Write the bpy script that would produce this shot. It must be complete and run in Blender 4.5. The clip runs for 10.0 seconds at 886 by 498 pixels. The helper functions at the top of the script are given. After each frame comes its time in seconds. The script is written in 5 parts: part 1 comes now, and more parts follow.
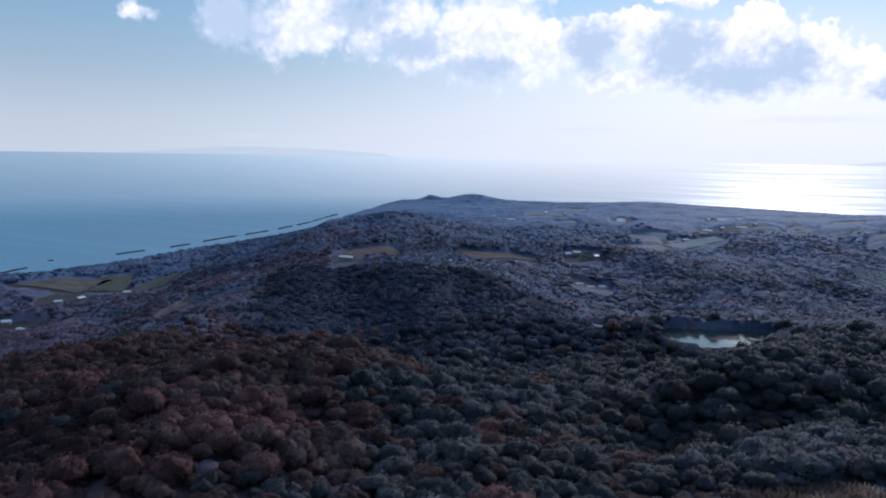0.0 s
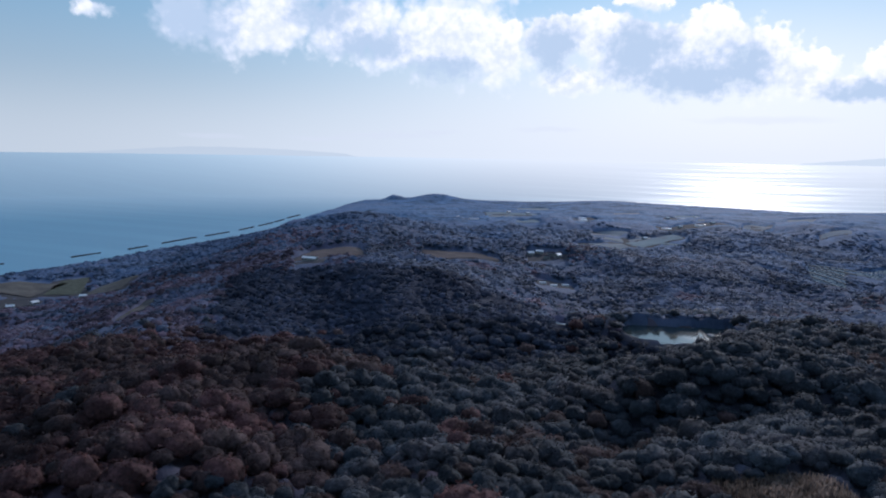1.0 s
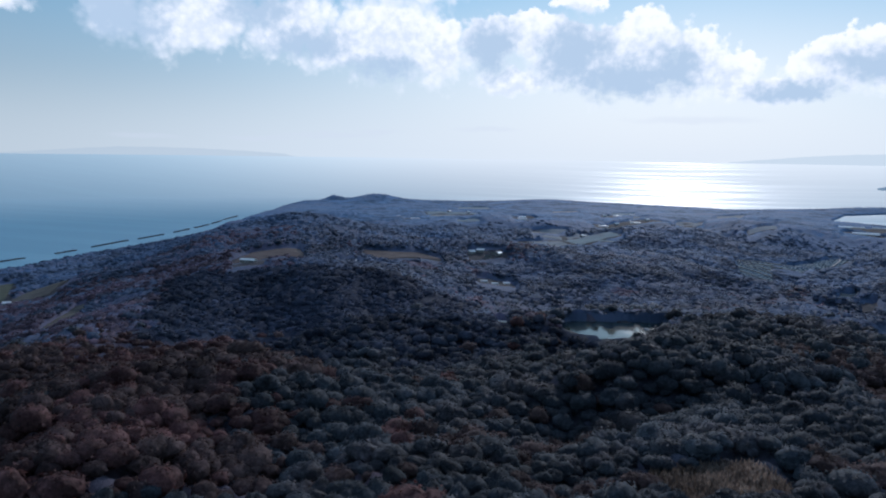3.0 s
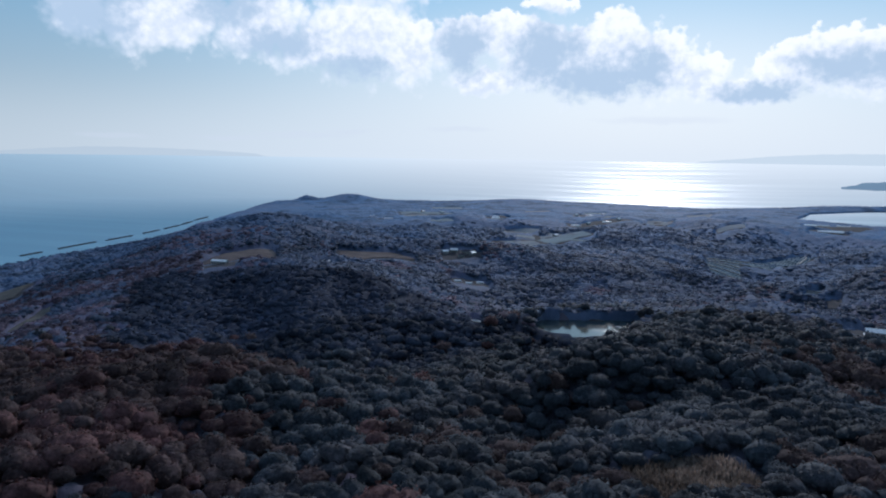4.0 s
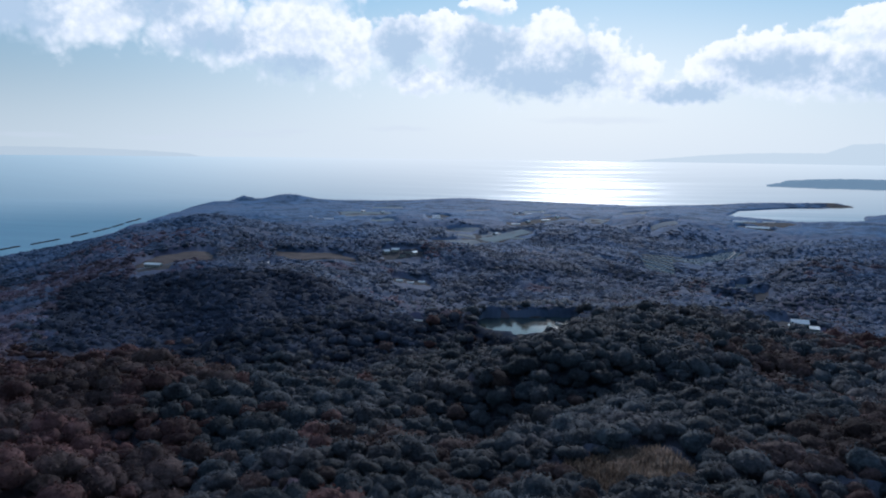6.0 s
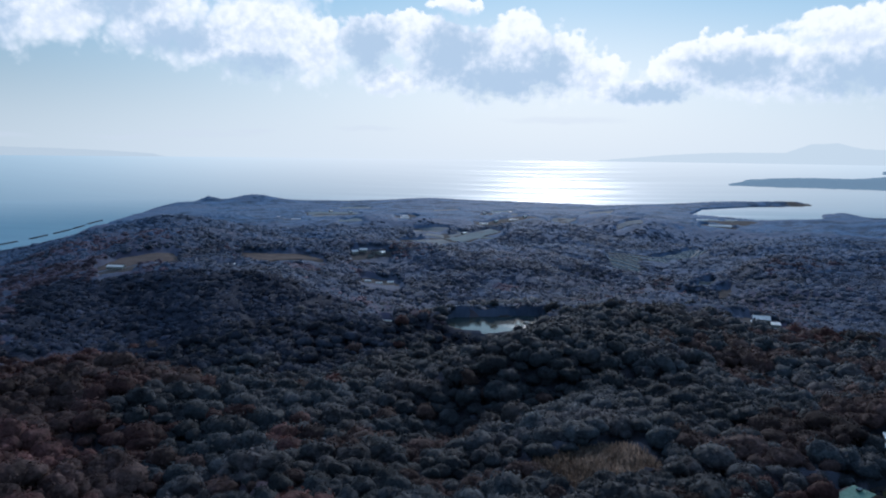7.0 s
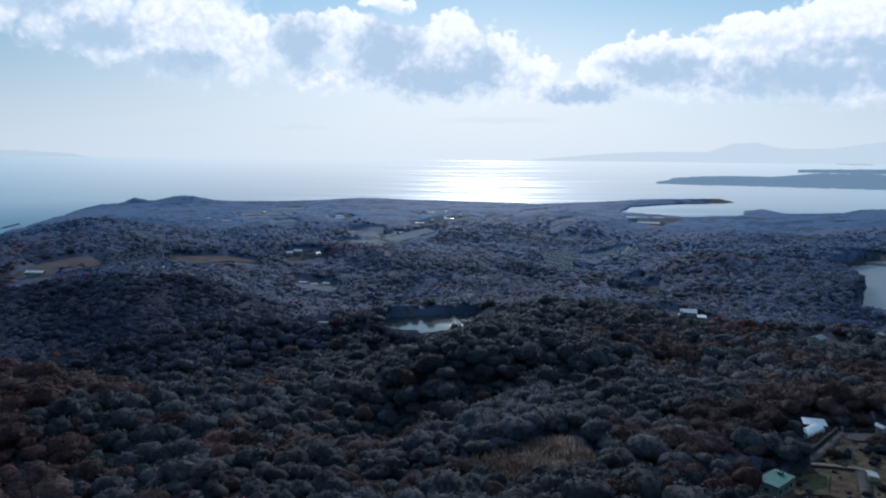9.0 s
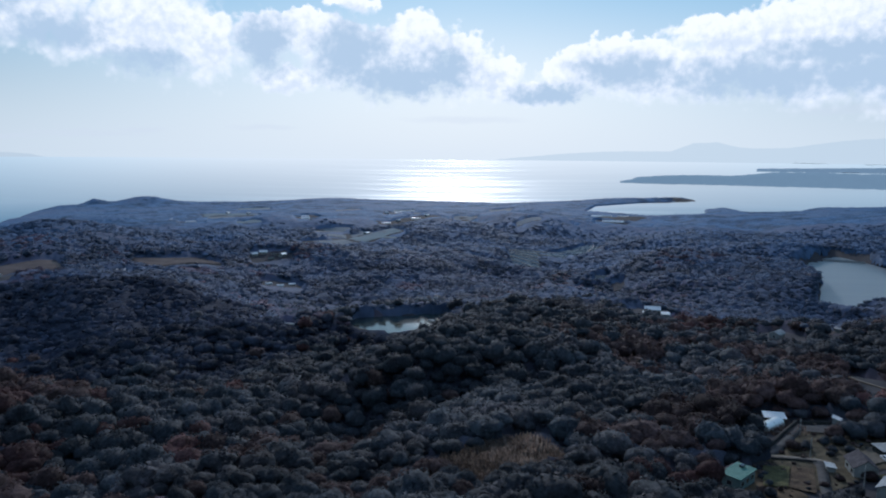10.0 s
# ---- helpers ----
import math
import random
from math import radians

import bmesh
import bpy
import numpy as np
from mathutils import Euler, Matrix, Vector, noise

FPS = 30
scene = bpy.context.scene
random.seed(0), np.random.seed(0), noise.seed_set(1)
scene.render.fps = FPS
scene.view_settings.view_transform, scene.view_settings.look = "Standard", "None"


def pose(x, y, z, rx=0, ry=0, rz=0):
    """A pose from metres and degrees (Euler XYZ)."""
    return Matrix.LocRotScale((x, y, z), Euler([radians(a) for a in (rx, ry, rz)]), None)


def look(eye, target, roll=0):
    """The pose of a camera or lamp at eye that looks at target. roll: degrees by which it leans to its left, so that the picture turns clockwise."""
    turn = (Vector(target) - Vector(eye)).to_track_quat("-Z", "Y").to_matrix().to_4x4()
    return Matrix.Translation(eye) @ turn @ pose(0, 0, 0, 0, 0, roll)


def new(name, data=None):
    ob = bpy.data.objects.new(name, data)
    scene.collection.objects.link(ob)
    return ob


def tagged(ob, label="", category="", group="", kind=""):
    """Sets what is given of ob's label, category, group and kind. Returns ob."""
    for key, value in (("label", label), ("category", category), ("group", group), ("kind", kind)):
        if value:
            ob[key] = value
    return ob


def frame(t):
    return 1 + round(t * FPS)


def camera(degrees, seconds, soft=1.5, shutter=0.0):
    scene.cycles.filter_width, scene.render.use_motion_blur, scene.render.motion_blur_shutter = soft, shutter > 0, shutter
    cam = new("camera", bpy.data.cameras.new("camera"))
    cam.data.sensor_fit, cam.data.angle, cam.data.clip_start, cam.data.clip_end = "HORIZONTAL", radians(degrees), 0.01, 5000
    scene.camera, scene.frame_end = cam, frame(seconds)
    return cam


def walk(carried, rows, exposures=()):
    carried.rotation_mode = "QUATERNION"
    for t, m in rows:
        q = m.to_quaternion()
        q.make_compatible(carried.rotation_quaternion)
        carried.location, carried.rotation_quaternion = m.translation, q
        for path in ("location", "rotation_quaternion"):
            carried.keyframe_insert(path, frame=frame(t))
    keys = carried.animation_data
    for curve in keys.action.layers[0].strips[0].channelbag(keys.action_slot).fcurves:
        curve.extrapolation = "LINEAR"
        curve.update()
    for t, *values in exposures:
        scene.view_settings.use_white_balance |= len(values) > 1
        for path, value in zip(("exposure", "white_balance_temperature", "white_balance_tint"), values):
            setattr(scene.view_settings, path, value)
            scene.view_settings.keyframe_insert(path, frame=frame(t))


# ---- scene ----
# ---------------------------------------------------------------- camera
EYE = (0.0, 0.0, 230.0)
cam = camera(64.2, 10.0, soft=2.0)
TURN = [  # seconds, yaw, pitch, roll in degrees
    (0.0, 0.0, -7.92, 0.98), (0.5, -1.55, -7.92, 0.98), (1.0, -2.97, -7.88, 0.94), (1.5, -4.3, -7.87, 0.91), (2.0, -5.53, -7.84, 0.87),
    (2.5, -6.67, -7.84, 0.83), (4.0, -9.92, -7.82, 0.80), (4.5, -11.07, -7.81, 0.76), (5.0, -12.3, -7.80, 0.74), (5.5, -13.49, -7.80, 0.72),
    (7.0, -17.31, -7.78, 0.68), (7.5, -18.61, -7.78, 0.65), (8.0, -19.92, -7.77, 0.62), (8.5, -21.23, -7.77, 0.59), (9.0, -22.53, -7.76, 0.58),
    (9.5, -23.87, -7.76, 0.57), (10.0, -25.23, -7.76, 0.53)]


def facing(yaw, pitch, roll):
    a, b = radians(yaw), radians(pitch)
    way = Vector((-math.sin(a) * math.cos(b), math.cos(a) * math.cos(b), math.sin(b)))
    return look(EYE, Vector(EYE) + way * 100, roll)


EXPOSURES = [(0.0, 0.16, 5950, 20), (1.0, 0.12, 5900, 18), (2.5, 0.05, 5850, 14), (10.0, 0.02, 5800, 12)]
walk(cam, [(t, facing(a, b, c)) for t, a, b, c in TURN], EXPOSURES)

# ---------------------------------------------------------------- sun and sky
SUN_AZ, SUN_EL = radians(26), radians(22)
sun_way = Vector((math.sin(SUN_AZ) * math.cos(SUN_EL), math.cos(SUN_AZ) * math.cos(SUN_EL), math.sin(SUN_EL)))
sun = new("sun", bpy.data.lights.new("sun", "SUN"))
sun.data.energy, sun.data.angle, sun.data.color = 1.7, radians(3.0), (1.0, 0.96, 0.90)
sun.matrix_world = look(sun_way * 1000, (0, 0, 0))


class Nodes:
    """Short calls for a node tree."""

    def __init__(self, tree):
        self.t = tree
        tree.nodes.clear()

    def put(self, value, socket):
        if isinstance(value, bpy.types.NodeSocket):
            self.t.links.new(value, socket)
        elif value is not None:
            socket.default_value = value

    def n(self, kind, out=0, sets=None, **ins):
        node = self.t.nodes.new("ShaderNode" + kind)
        for k, v in (sets or {}).items():
            setattr(node, k, v)
        for k, v in ins.items():
            key = int(k[1:]) if k[0] == "i" and k[1:].isdigit() else k.replace("_", " ")
            self.put(v, node.inputs[key])
        return node.outputs[out]

    def math(self, op, a, b=None, c=None, clamp=False):
        return self.n("Math", 0, {"operation": op, "use_clamp": clamp}, i0=a, i1=b, i2=c)

    def vec(self, op, a, b=None, out=0):
        return self.n("VectorMath", out, {"operation": op}, i0=a, i1=b)

    def mix(self, f, a, b, blend="MIX"):
        node = self.t.nodes.new("ShaderNodeMix")
        node.data_type, node.blend_type = "RGBA", blend
        for key, value in ((0, f), (6, a), (7, b)):
            self.put(value, node.inputs[key])
        return node.outputs[2]

    def ramp(self, f, *stops):
        node = self.t.nodes.new("ShaderNodeValToRGB")
        self.put(f, node.inputs[0])
        el = node.color_ramp.elements
        for i, (at, col) in enumerate(stops):
            e = el[i] if i < 2 else el.new(at)
            e.position, e.color = at, (*col, 1) if len(col) == 3 else col
        return node.outputs[0]

    def step(self, x, lo, hi):
        node = self.t.nodes.new("ShaderNodeMapRange")
        node.interpolation_type = "SMOOTHSTEP"
        for key, value in ((0, x), (1, lo), (2, hi)):
            self.put(value, node.inputs[key])
        return node.outputs[0]

    def noise(self, v, scale, detail=4.0, rough=0.55, out=0):
        return self.n("TexNoise", out, None, Vector=v, Scale=scale, Detail=detail, Roughness=rough)


# clouds: azimuth, elevation, half width, half height in degrees
CLOUD_BANK = [(-16.8, 9.6, 2.84, 2.39), (-13.5, 9.2, 3.21, 2.75), (-10.1, 9.8, 4.13, 2.84), (-4.5, 9.6, 5.05, 2.84), (-0.9, 8.0, 3.67, 2.29), (3.1, 8.7, 5.05, 3.9), (7.3, 7.8, 2.52, 3.21), (-8.4, 14.0, 10.55, 3.67), (3.8, 14.3, 8.72, 4.13), (9.4, 14.5, 4.13, 2.75), (-22.4, 16.2, 11.93, 4.13)]
CUMULUS = [(11.2, 8.0, 2.57, 2.66), (14.3, 8.9, 2.2, 2.02), (17.1, 7.5, 3.3, 3.03), (19.9, 6.7, 3.03, 3.03), (23.1, 7.8, 3.39, 3.03), (26.3, 6.4, 3.03, 2.84), (29.0, 5.9, 2.39, 2.11), (21.7, 5.6, 5.5, 1.74), (13.2, 5.7, 3.67, 1.19)]
EAST_BANK = [(33.0, 4.6, 4.13, 1.01), (35.2, 6.0, 2.84, 1.65), (37.6, 6.6, 3.21, 2.11), (40.3, 6.2, 4.13, 2.57), (38.1, 6.4, 3.67, 2.02), (41.9, 6.1, 4.59, 2.39), (45.9, 6.6, 4.59, 2.84), (46.5, 8.6, 4.13, 1.83), (51.0, 8.1, 5.96, 3.03), (55.1, 8.2, 5.05, 3.49), (52.3, 5.4, 7.8, 2.11), (58.8, 6.9, 6.88, 5.05), (64.5, 6.8, 8.26, 5.5), (32.1, 4.7, 5.05, 0.92)]
WISPS = [(-23.1, 9.5, 1.65, 0.73), (18.0, 11.2, 1.83, 0.64), (18.1, 11.3, 1.83, 0.92)]
GREY_HEARTS = [(17.7, 7.5, 2.75, 2.06), (21.7, 5.6, 4.82, 1.74), (25.1, 6.3, 2.06, 1.83), (11.4, 8.0, 1.74, 2.06), (-17.0, 9.4, 1.93, 1.56), (2.7, 6.5, 2.75, 1.1), (39.0, 6.2, 3.21, 1.19), (48.6, 5.5, 5.96, 1.56), (54.2, 7.4, 5.05, 0.92), (55.0, 5.7, 4.13, 1.56), (-3.1, 8.1, 3.21, 1.1), (33.8, 4.6, 3.21, 0.73), (59.4, 6.1, 5.5, 2.75), (-6.7, 10.5, 2.75, 1.38), (-16.8, 9.5, 3.4, 2.8), (-18.8, 11.5, 3.0, 2.6)]
LOW_PUFFS = [(-14.9, 0.9, 2.75, 0.23), (-6.6, 0.9, 3.21, 0.23), (-1.9, 1.1, 1.38, 0.18), (11.3, 1.8, 2.75, 0.23), (-1.8, 1.2, 2.29, 0.32), (2.3, 1.5, 1.83, 0.23), (26.8, 2.6, 5.05, 0.32), (54.5, 3.2, 4.13, 0.37), (-1.3, 1.2, 4.13, 0.23)]


def make_world():
    world = bpy.data.worlds.new("sky")
    scene.world = world
    world.use_nodes = True
    g = Nodes(world.node_tree)
    way = g.vec("NORMALIZE", g.n("TexCoord", 0))
    sep = g.t.nodes.new("ShaderNodeSeparateXYZ")
    g.put(way, sep.inputs[0])
    x, y, z = sep.outputs
    az = g.math("DEGREES", g.math("ARCTAN2", x, y))
    el = g.math("DEGREES", g.math("ARCSINE", z))
    sky = g.n("TexSky", 0, {"sky_type": "NISHITA", "sun_disc": False, "sun_elevation": SUN_EL, "sun_rotation": SUN_AZ, "altitude": 100.0,
                            "air_density": 1.0, "dust_density": 1.6, "ozone_density": 1.0})
    flat = g.n("CombineXYZ", 0, None, X=az, Y=el, Z=0.0)
    # eddies push the outline about, rounded heads stand out of it
    eddy = g.vec("SUBTRACT", g.noise(flat, 0.38, 7.0, 0.58, 1), (0.5, 0.5, 0.5))
    place = g.vec("ADD", flat, g.vec("MULTIPLY", eddy, (3.2, 2.2, 0)))
    curl = g.vec("ADD", flat, g.vec("MULTIPLY", eddy, (1.2, 1.0, 0)))

    def heads(scale):
        d = g.n("TexVoronoi", 0, None, Vector=curl, Scale=scale)
        return g.math("SUBTRACT", 0.45, d)

    def nearest(blobs, blend, at):
        near = None
        for a, e, hw, hh in blobs:
            d = g.vec("LENGTH", g.vec("MULTIPLY", g.vec("SUBTRACT", at, (a, e, 0)), (1 / hw, 1 / hh, 0)), None, 1)
            near = d if near is None else g.n("Math", 0, {"operation": "SMOOTH_MIN"}, i0=near, i1=d, i2=blend)
        return near

    everything = CLOUD_BANK + CUMULUS + EAST_BANK + WISPS
    near = nearest(everything, 0.25, place)
    higher = nearest(everything, 0.25, g.vec("ADD", place, (0.0, 0.55, 0)))
    heart = nearest(GREY_HEARTS, 0.3, place)
    puff = g.math("ADD", g.math("MULTIPLY", heads(0.75), 0.5), g.math("MULTIPLY", heads(1.9), 0.28))
    fine = g.math("SUBTRACT", g.noise(flat, 1.4, 6.0, 0.56), 0.5)
    inside = g.math("ADD", g.math("SUBTRACT", 1.0, near), g.math("ADD", g.math("MULTIPLY", puff, 0.75), g.math("MULTIPLY", fine, 0.6)))
    # crisp tops, undersides that dissolve into the haze, and a soft western bank
    crisp = g.math("MULTIPLY", g.step(g.math("SUBTRACT", higher, near), -0.05, 0.22), g.step(az, -4.0, 9.0))
    cover = g.math("DIVIDE", g.math("ADD", inside, 0.14), g.math("MULTIPLY_ADD", crisp, -0.50, 0.66), clamp=True)
    cover = g.step(cover, 0.0, 1.0)
    # light comes through from behind: thick hearts are blue-grey, thin rims white
    depth = g.math("ADD", g.math("SUBTRACT", 1.0, heart), g.math("ADD", g.math("MULTIPLY", fine, 1.5), g.math("MULTIPLY", puff, -0.9)))
    grey = g.step(depth, -0.85, 0.65)
    thick = g.step(g.math("ADD", g.math("SUBTRACT", 1.0, higher), g.math("MULTIPLY", fine, 2.2)), 0.0, 1.1)
    shade = g.math("MAXIMUM", g.math("MULTIPLY", grey, 0.95), g.math("MULTIPLY", thick, 0.5))
    cloud = g.mix(shade, (1.0, 1.0, 1.0, 1), (0.46, 0.585, 0.70, 1))
    low = nearest(LOW_PUFFS, 0.2, g.vec("ADD", flat, g.vec("MULTIPLY", eddy, (3.0, 0.7, 0))))
    # milky winter sky: blue above, pale towards the horizon and round the sun
    base = g.n("VectorMath", 0, {"operation": "SCALE"}, i0=sky, Scale=0.005)
    clear = g.mix(g.step(el, 14.0, -1.0), (0.25, 0.485, 0.655, 1), (0.58, 0.68, 0.71, 1))
    clear = g.mix(g.step(el, 14.0, 62.0), clear, (0.28, 0.365, 0.56, 1))
    to_sun = g.math("DEGREES", g.math("ARCCOSINE", g.vec("DOT_PRODUCT", way, tuple(sun_way), 1)))
    glow = g.math("MULTIPLY", g.step(to_sun, 46.0, 8.0), g.step(el, 14.0, 4.0))
    clear = g.mix(g.math("MULTIPLY", glow, 0.5), clear, (0.88, 0.90, 0.88, 1))
    hazed = g.mix(1.0, clear, base, "ADD")
    hazed = g.n("VectorMath", 0, {"operation": "SCALE"}, i0=hazed, Scale=g.math("MULTIPLY_ADD", g.step(to_sun, 18.0, 58.0), -0.27, 1.0))
    hazed = g.mix(g.math("MULTIPLY", g.step(el, 6.5, -0.5), g.math("MULTIPLY_ADD", g.step(az, -30.0, 6.0), 0.3, 0.3)), hazed, (0.73, 0.79, 0.82, 1))
    hazed = g.mix(g.math("MULTIPLY", g.step(low, 1.3, 0.3), 0.3), hazed, (0.66, 0.70, 0.76, 1))
    colour = g.mix(cover, hazed, cloud)
    # the sky behind the eye, away from the sun, is much darker
    colour = g.n("VectorMath", 0, {"operation": "SCALE"}, i0=colour, Scale=g.math("MULTIPLY_ADD", g.step(to_sun, 66.0, 136.0), -0.22, 1.0))
    # mountains so far off that only their outline shows in the haze
    def range_of_hills(az0, az1, tops, tone, amount, under):
        along = g.math("DIVIDE", g.math("SUBTRACT", az, az0), az1 - az0, clamp=True)
        n = len(tops)
        curve = g.n("SeparateColor", 0, None, Color=g.ramp(along, *[(i / (n - 1), ((e + 1) / 3,) * 3) for i, e in enumerate(tops)]))
        crest = g.math("SUBTRACT", g.math("MULTIPLY", curve, 3.0), 1.0)
        crest = g.math("ADD", crest, g.math("MULTIPLY", g.math("SUBTRACT", g.noise(g.n("CombineXYZ", 0, None, X=az, Y=0.0, Z=0.0), 1.2, 4.0), 0.5), 0.14))
        return g.mix(g.math("MULTIPLY", g.step(g.math("SUBTRACT", crest, el), -0.03, 0.05), amount), under, (*tone, 1))

    colour = range_of_hills(-46, -2, (-0.92, -0.91, -0.82, -0.72, -0.62, -0.52, -0.64, -0.54, -0.33, -0.11, 0.07, 0.06, -0.01, -0.13, -0.31, -1.0), (0.40, 0.50, 0.58), 0.4, colour)
    colour = range_of_hills(28, 66, (-1.0, -0.46, -0.3, -0.15, 0.01, 0.11, 0.21, 0.25, 0.26, 0.27, 0.9, 0.97, 0.57, 0.53, 0.58, 0.85, 1.07, 1.22, 1.28, 1.29, 1.29, 1.28, 1.28, 1.28), (0.50, 0.61, 0.68), 0.55, colour)
    back = g.n("Background", 0, None, Color=colour, Strength=1.0)
    g.t.links.new(back, g.t.nodes.new("ShaderNodeOutputWorld").inputs[0])


make_world()


# ---------------------------------------------------------------- materials
def material(name, colour_a, colour_b, scale=0.2, rough=0.8, bump=0.0, bump_scale=1.0, spec=0.3, metal=0.0, detail=5.0, fine=None):
    m = bpy.data.materials.new(name)
    m.use_nodes = True
    g = Nodes(m.node_tree)
    at = g.n("TexCoord", 3)
    col = g.mix(g.step(g.noise(at, scale, detail), 0.32, 0.68), (*colour_a, 1), (*colour_b, 1))
    if fine:
        k = g.n("CombineColor", 0, None, Red=g.math("MULTIPLY_ADD", g.noise(at, fine, 3.0), 0.7, 0.65), Green=g.math("MULTIPLY_ADD", g.noise(at, fine, 3.0), 0.7, 0.65), Blue=g.math("MULTIPLY_ADD", g.noise(at, fine, 3.0), 0.7, 0.65))
        col = g.mix(1.0, col, k, "MULTIPLY")
    normal = None
    if bump:
        normal = g.n("Bump", 0, None, Strength=bump, Distance=0.3, Height=g.noise(at, bump_scale, 5.0))
    bsdf = g.n("BsdfPrincipled", 0, None, Base_Color=col, Roughness=rough, Metallic=metal, Specular_IOR_Level=spec, Normal=normal)
    g.t.links.new(bsdf, g.t.nodes.new("ShaderNodeOutputMaterial").inputs[0])
    return m


def foliage(name, dark, light, warm, through_leaf=0.3, sheen=0.03, gloss=0.03, bump=0.6, uneven=0.7):
    """Leaves: tone varies from leaf clump to leaf clump and from stand to stand."""
    m = bpy.data.materials.new(name)
    m.use_nodes = True
    g = Nodes(m.node_tree)
    at = g.n("NewGeometry", 0)
    rnd = g.n("NewGeometry", 8)
    col = g.mix(rnd, (*dark, 1), (*light, 1))
    col = g.mix(g.math("MULTIPLY", g.step(g.noise(at, 0.03, 3.0), 0.45, 0.7), 0.75), col, (*warm, 1))
    stand_tone = g.math("MULTIPLY_ADD", g.step(g.noise(at, 0.014, 4.0, 0.6), 0.36, 0.64), 0.7, 0.5)
    col = g.n("VectorMath", 0, {"operation": "SCALE"}, i0=col, Scale=stand_tone)
    leaf = g.math("ADD", g.noise(at, 0.8, 3.0, 0.6), g.math("MULTIPLY", g.noise(at, 2.6, 3.0, 0.6), 0.5))
    col = g.n("VectorMath", 0, {"operation": "SCALE"}, i0=col, Scale=g.math("MULTIPLY_ADD", g.step(leaf, 0.5, 1.0), uneven, 1 - uneven / 2))
    normal = g.n("Bump", 0, None, Strength=bump, Distance=1.0, Height=leaf)
    col = g.n("VectorMath", 0, {"operation": "SCALE"}, i0=col, Scale=g.math("MULTIPLY_ADD", g.step(g.noise(at, 0.13, 2.0), 0.35, 0.65), 0.6, 0.7))
    # the blue-tinted sheen lays a veil of haze over the leaves
    front = g.n("BsdfPrincipled", 0, None, Base_Color=col, Normal=normal, Roughness=0.75, Specular_IOR_Level=gloss, Sheen_Weight=sheen, Sheen_Roughness=0.5, Sheen_Tint=(0.42, 0.64, 1.0, 1))
    back = g.n("BsdfTranslucent", 0, None, Color=col)
    both = g.n("MixShader", 0, None, i0=through_leaf, i1=front, i2=back)
    g.t.links.new(both, g.t.nodes.new("ShaderNodeOutputMaterial").inputs[0])
    return m


def wood_canopy(name, dark, light, bare, russet, sheen, bump, gloss=0.01):
    """The closed roof of a wood: tone from crown to crown, kinds of tree in drifts."""
    m = bpy.data.materials.new(name)
    m.use_nodes = True
    g = Nodes(m.node_tree)
    at = g.n("TexCoord", 3)
    tone = g.n("Attribute", 2, {"attribute_name": "tone"})
    kind = g.n("Attribute", 2, {"attribute_name": "kind"})
    col = g.mix(tone, (*dark, 1), (*light, 1))
    stand_tone = g.math("MULTIPLY_ADD", g.step(g.noise(at, 0.014, 4.0, 0.6), 0.36, 0.64), 0.7, 0.5)
    col = g.n("VectorMath", 0, {"operation": "SCALE"}, i0=col, Scale=stand_tone)
    col = g.mix(g.step(kind, 0.50, 0.60), col, (*bare, 1))
    col = g.mix(g.step(kind, 0.66, 0.76), col, (*russet, 1))
    # shade of the steep hill face, put in as a darker base colour
    col = g.mix(g.step(kind, 0.12, 0.03), col, (0.028, 0.034, 0.052, 1))
    leaf = g.noise(at, 0.9, 4.0, 0.65)
    col = g.mix(g.math("MULTIPLY", g.step(leaf, 0.5, 0.75), 0.3), col, (light[0] * 1.3, light[1] * 1.28, light[2] * 1.25, 1))
    normal = g.n("Bump", 0, None, Strength=bump, Distance=1.0, Height=g.math("ADD", leaf, g.math("MULTIPLY", g.noise(at, 3.5, 3.0), 0.4)))
    # blue sheen here adds haze to the canopy colour
    bsdf = g.n("BsdfPrincipled", 0, None, Base_Color=col, Roughness=0.8, Specular_IOR_Level=gloss, Sheen_Weight=sheen, Sheen_Roughness=0.5, Sheen_Tint=(0.42, 0.64, 1.0, 1), Normal=normal)
    g.t.links.new(bsdf, g.t.nodes.new("ShaderNodeOutputMaterial").inputs[0])
    return m


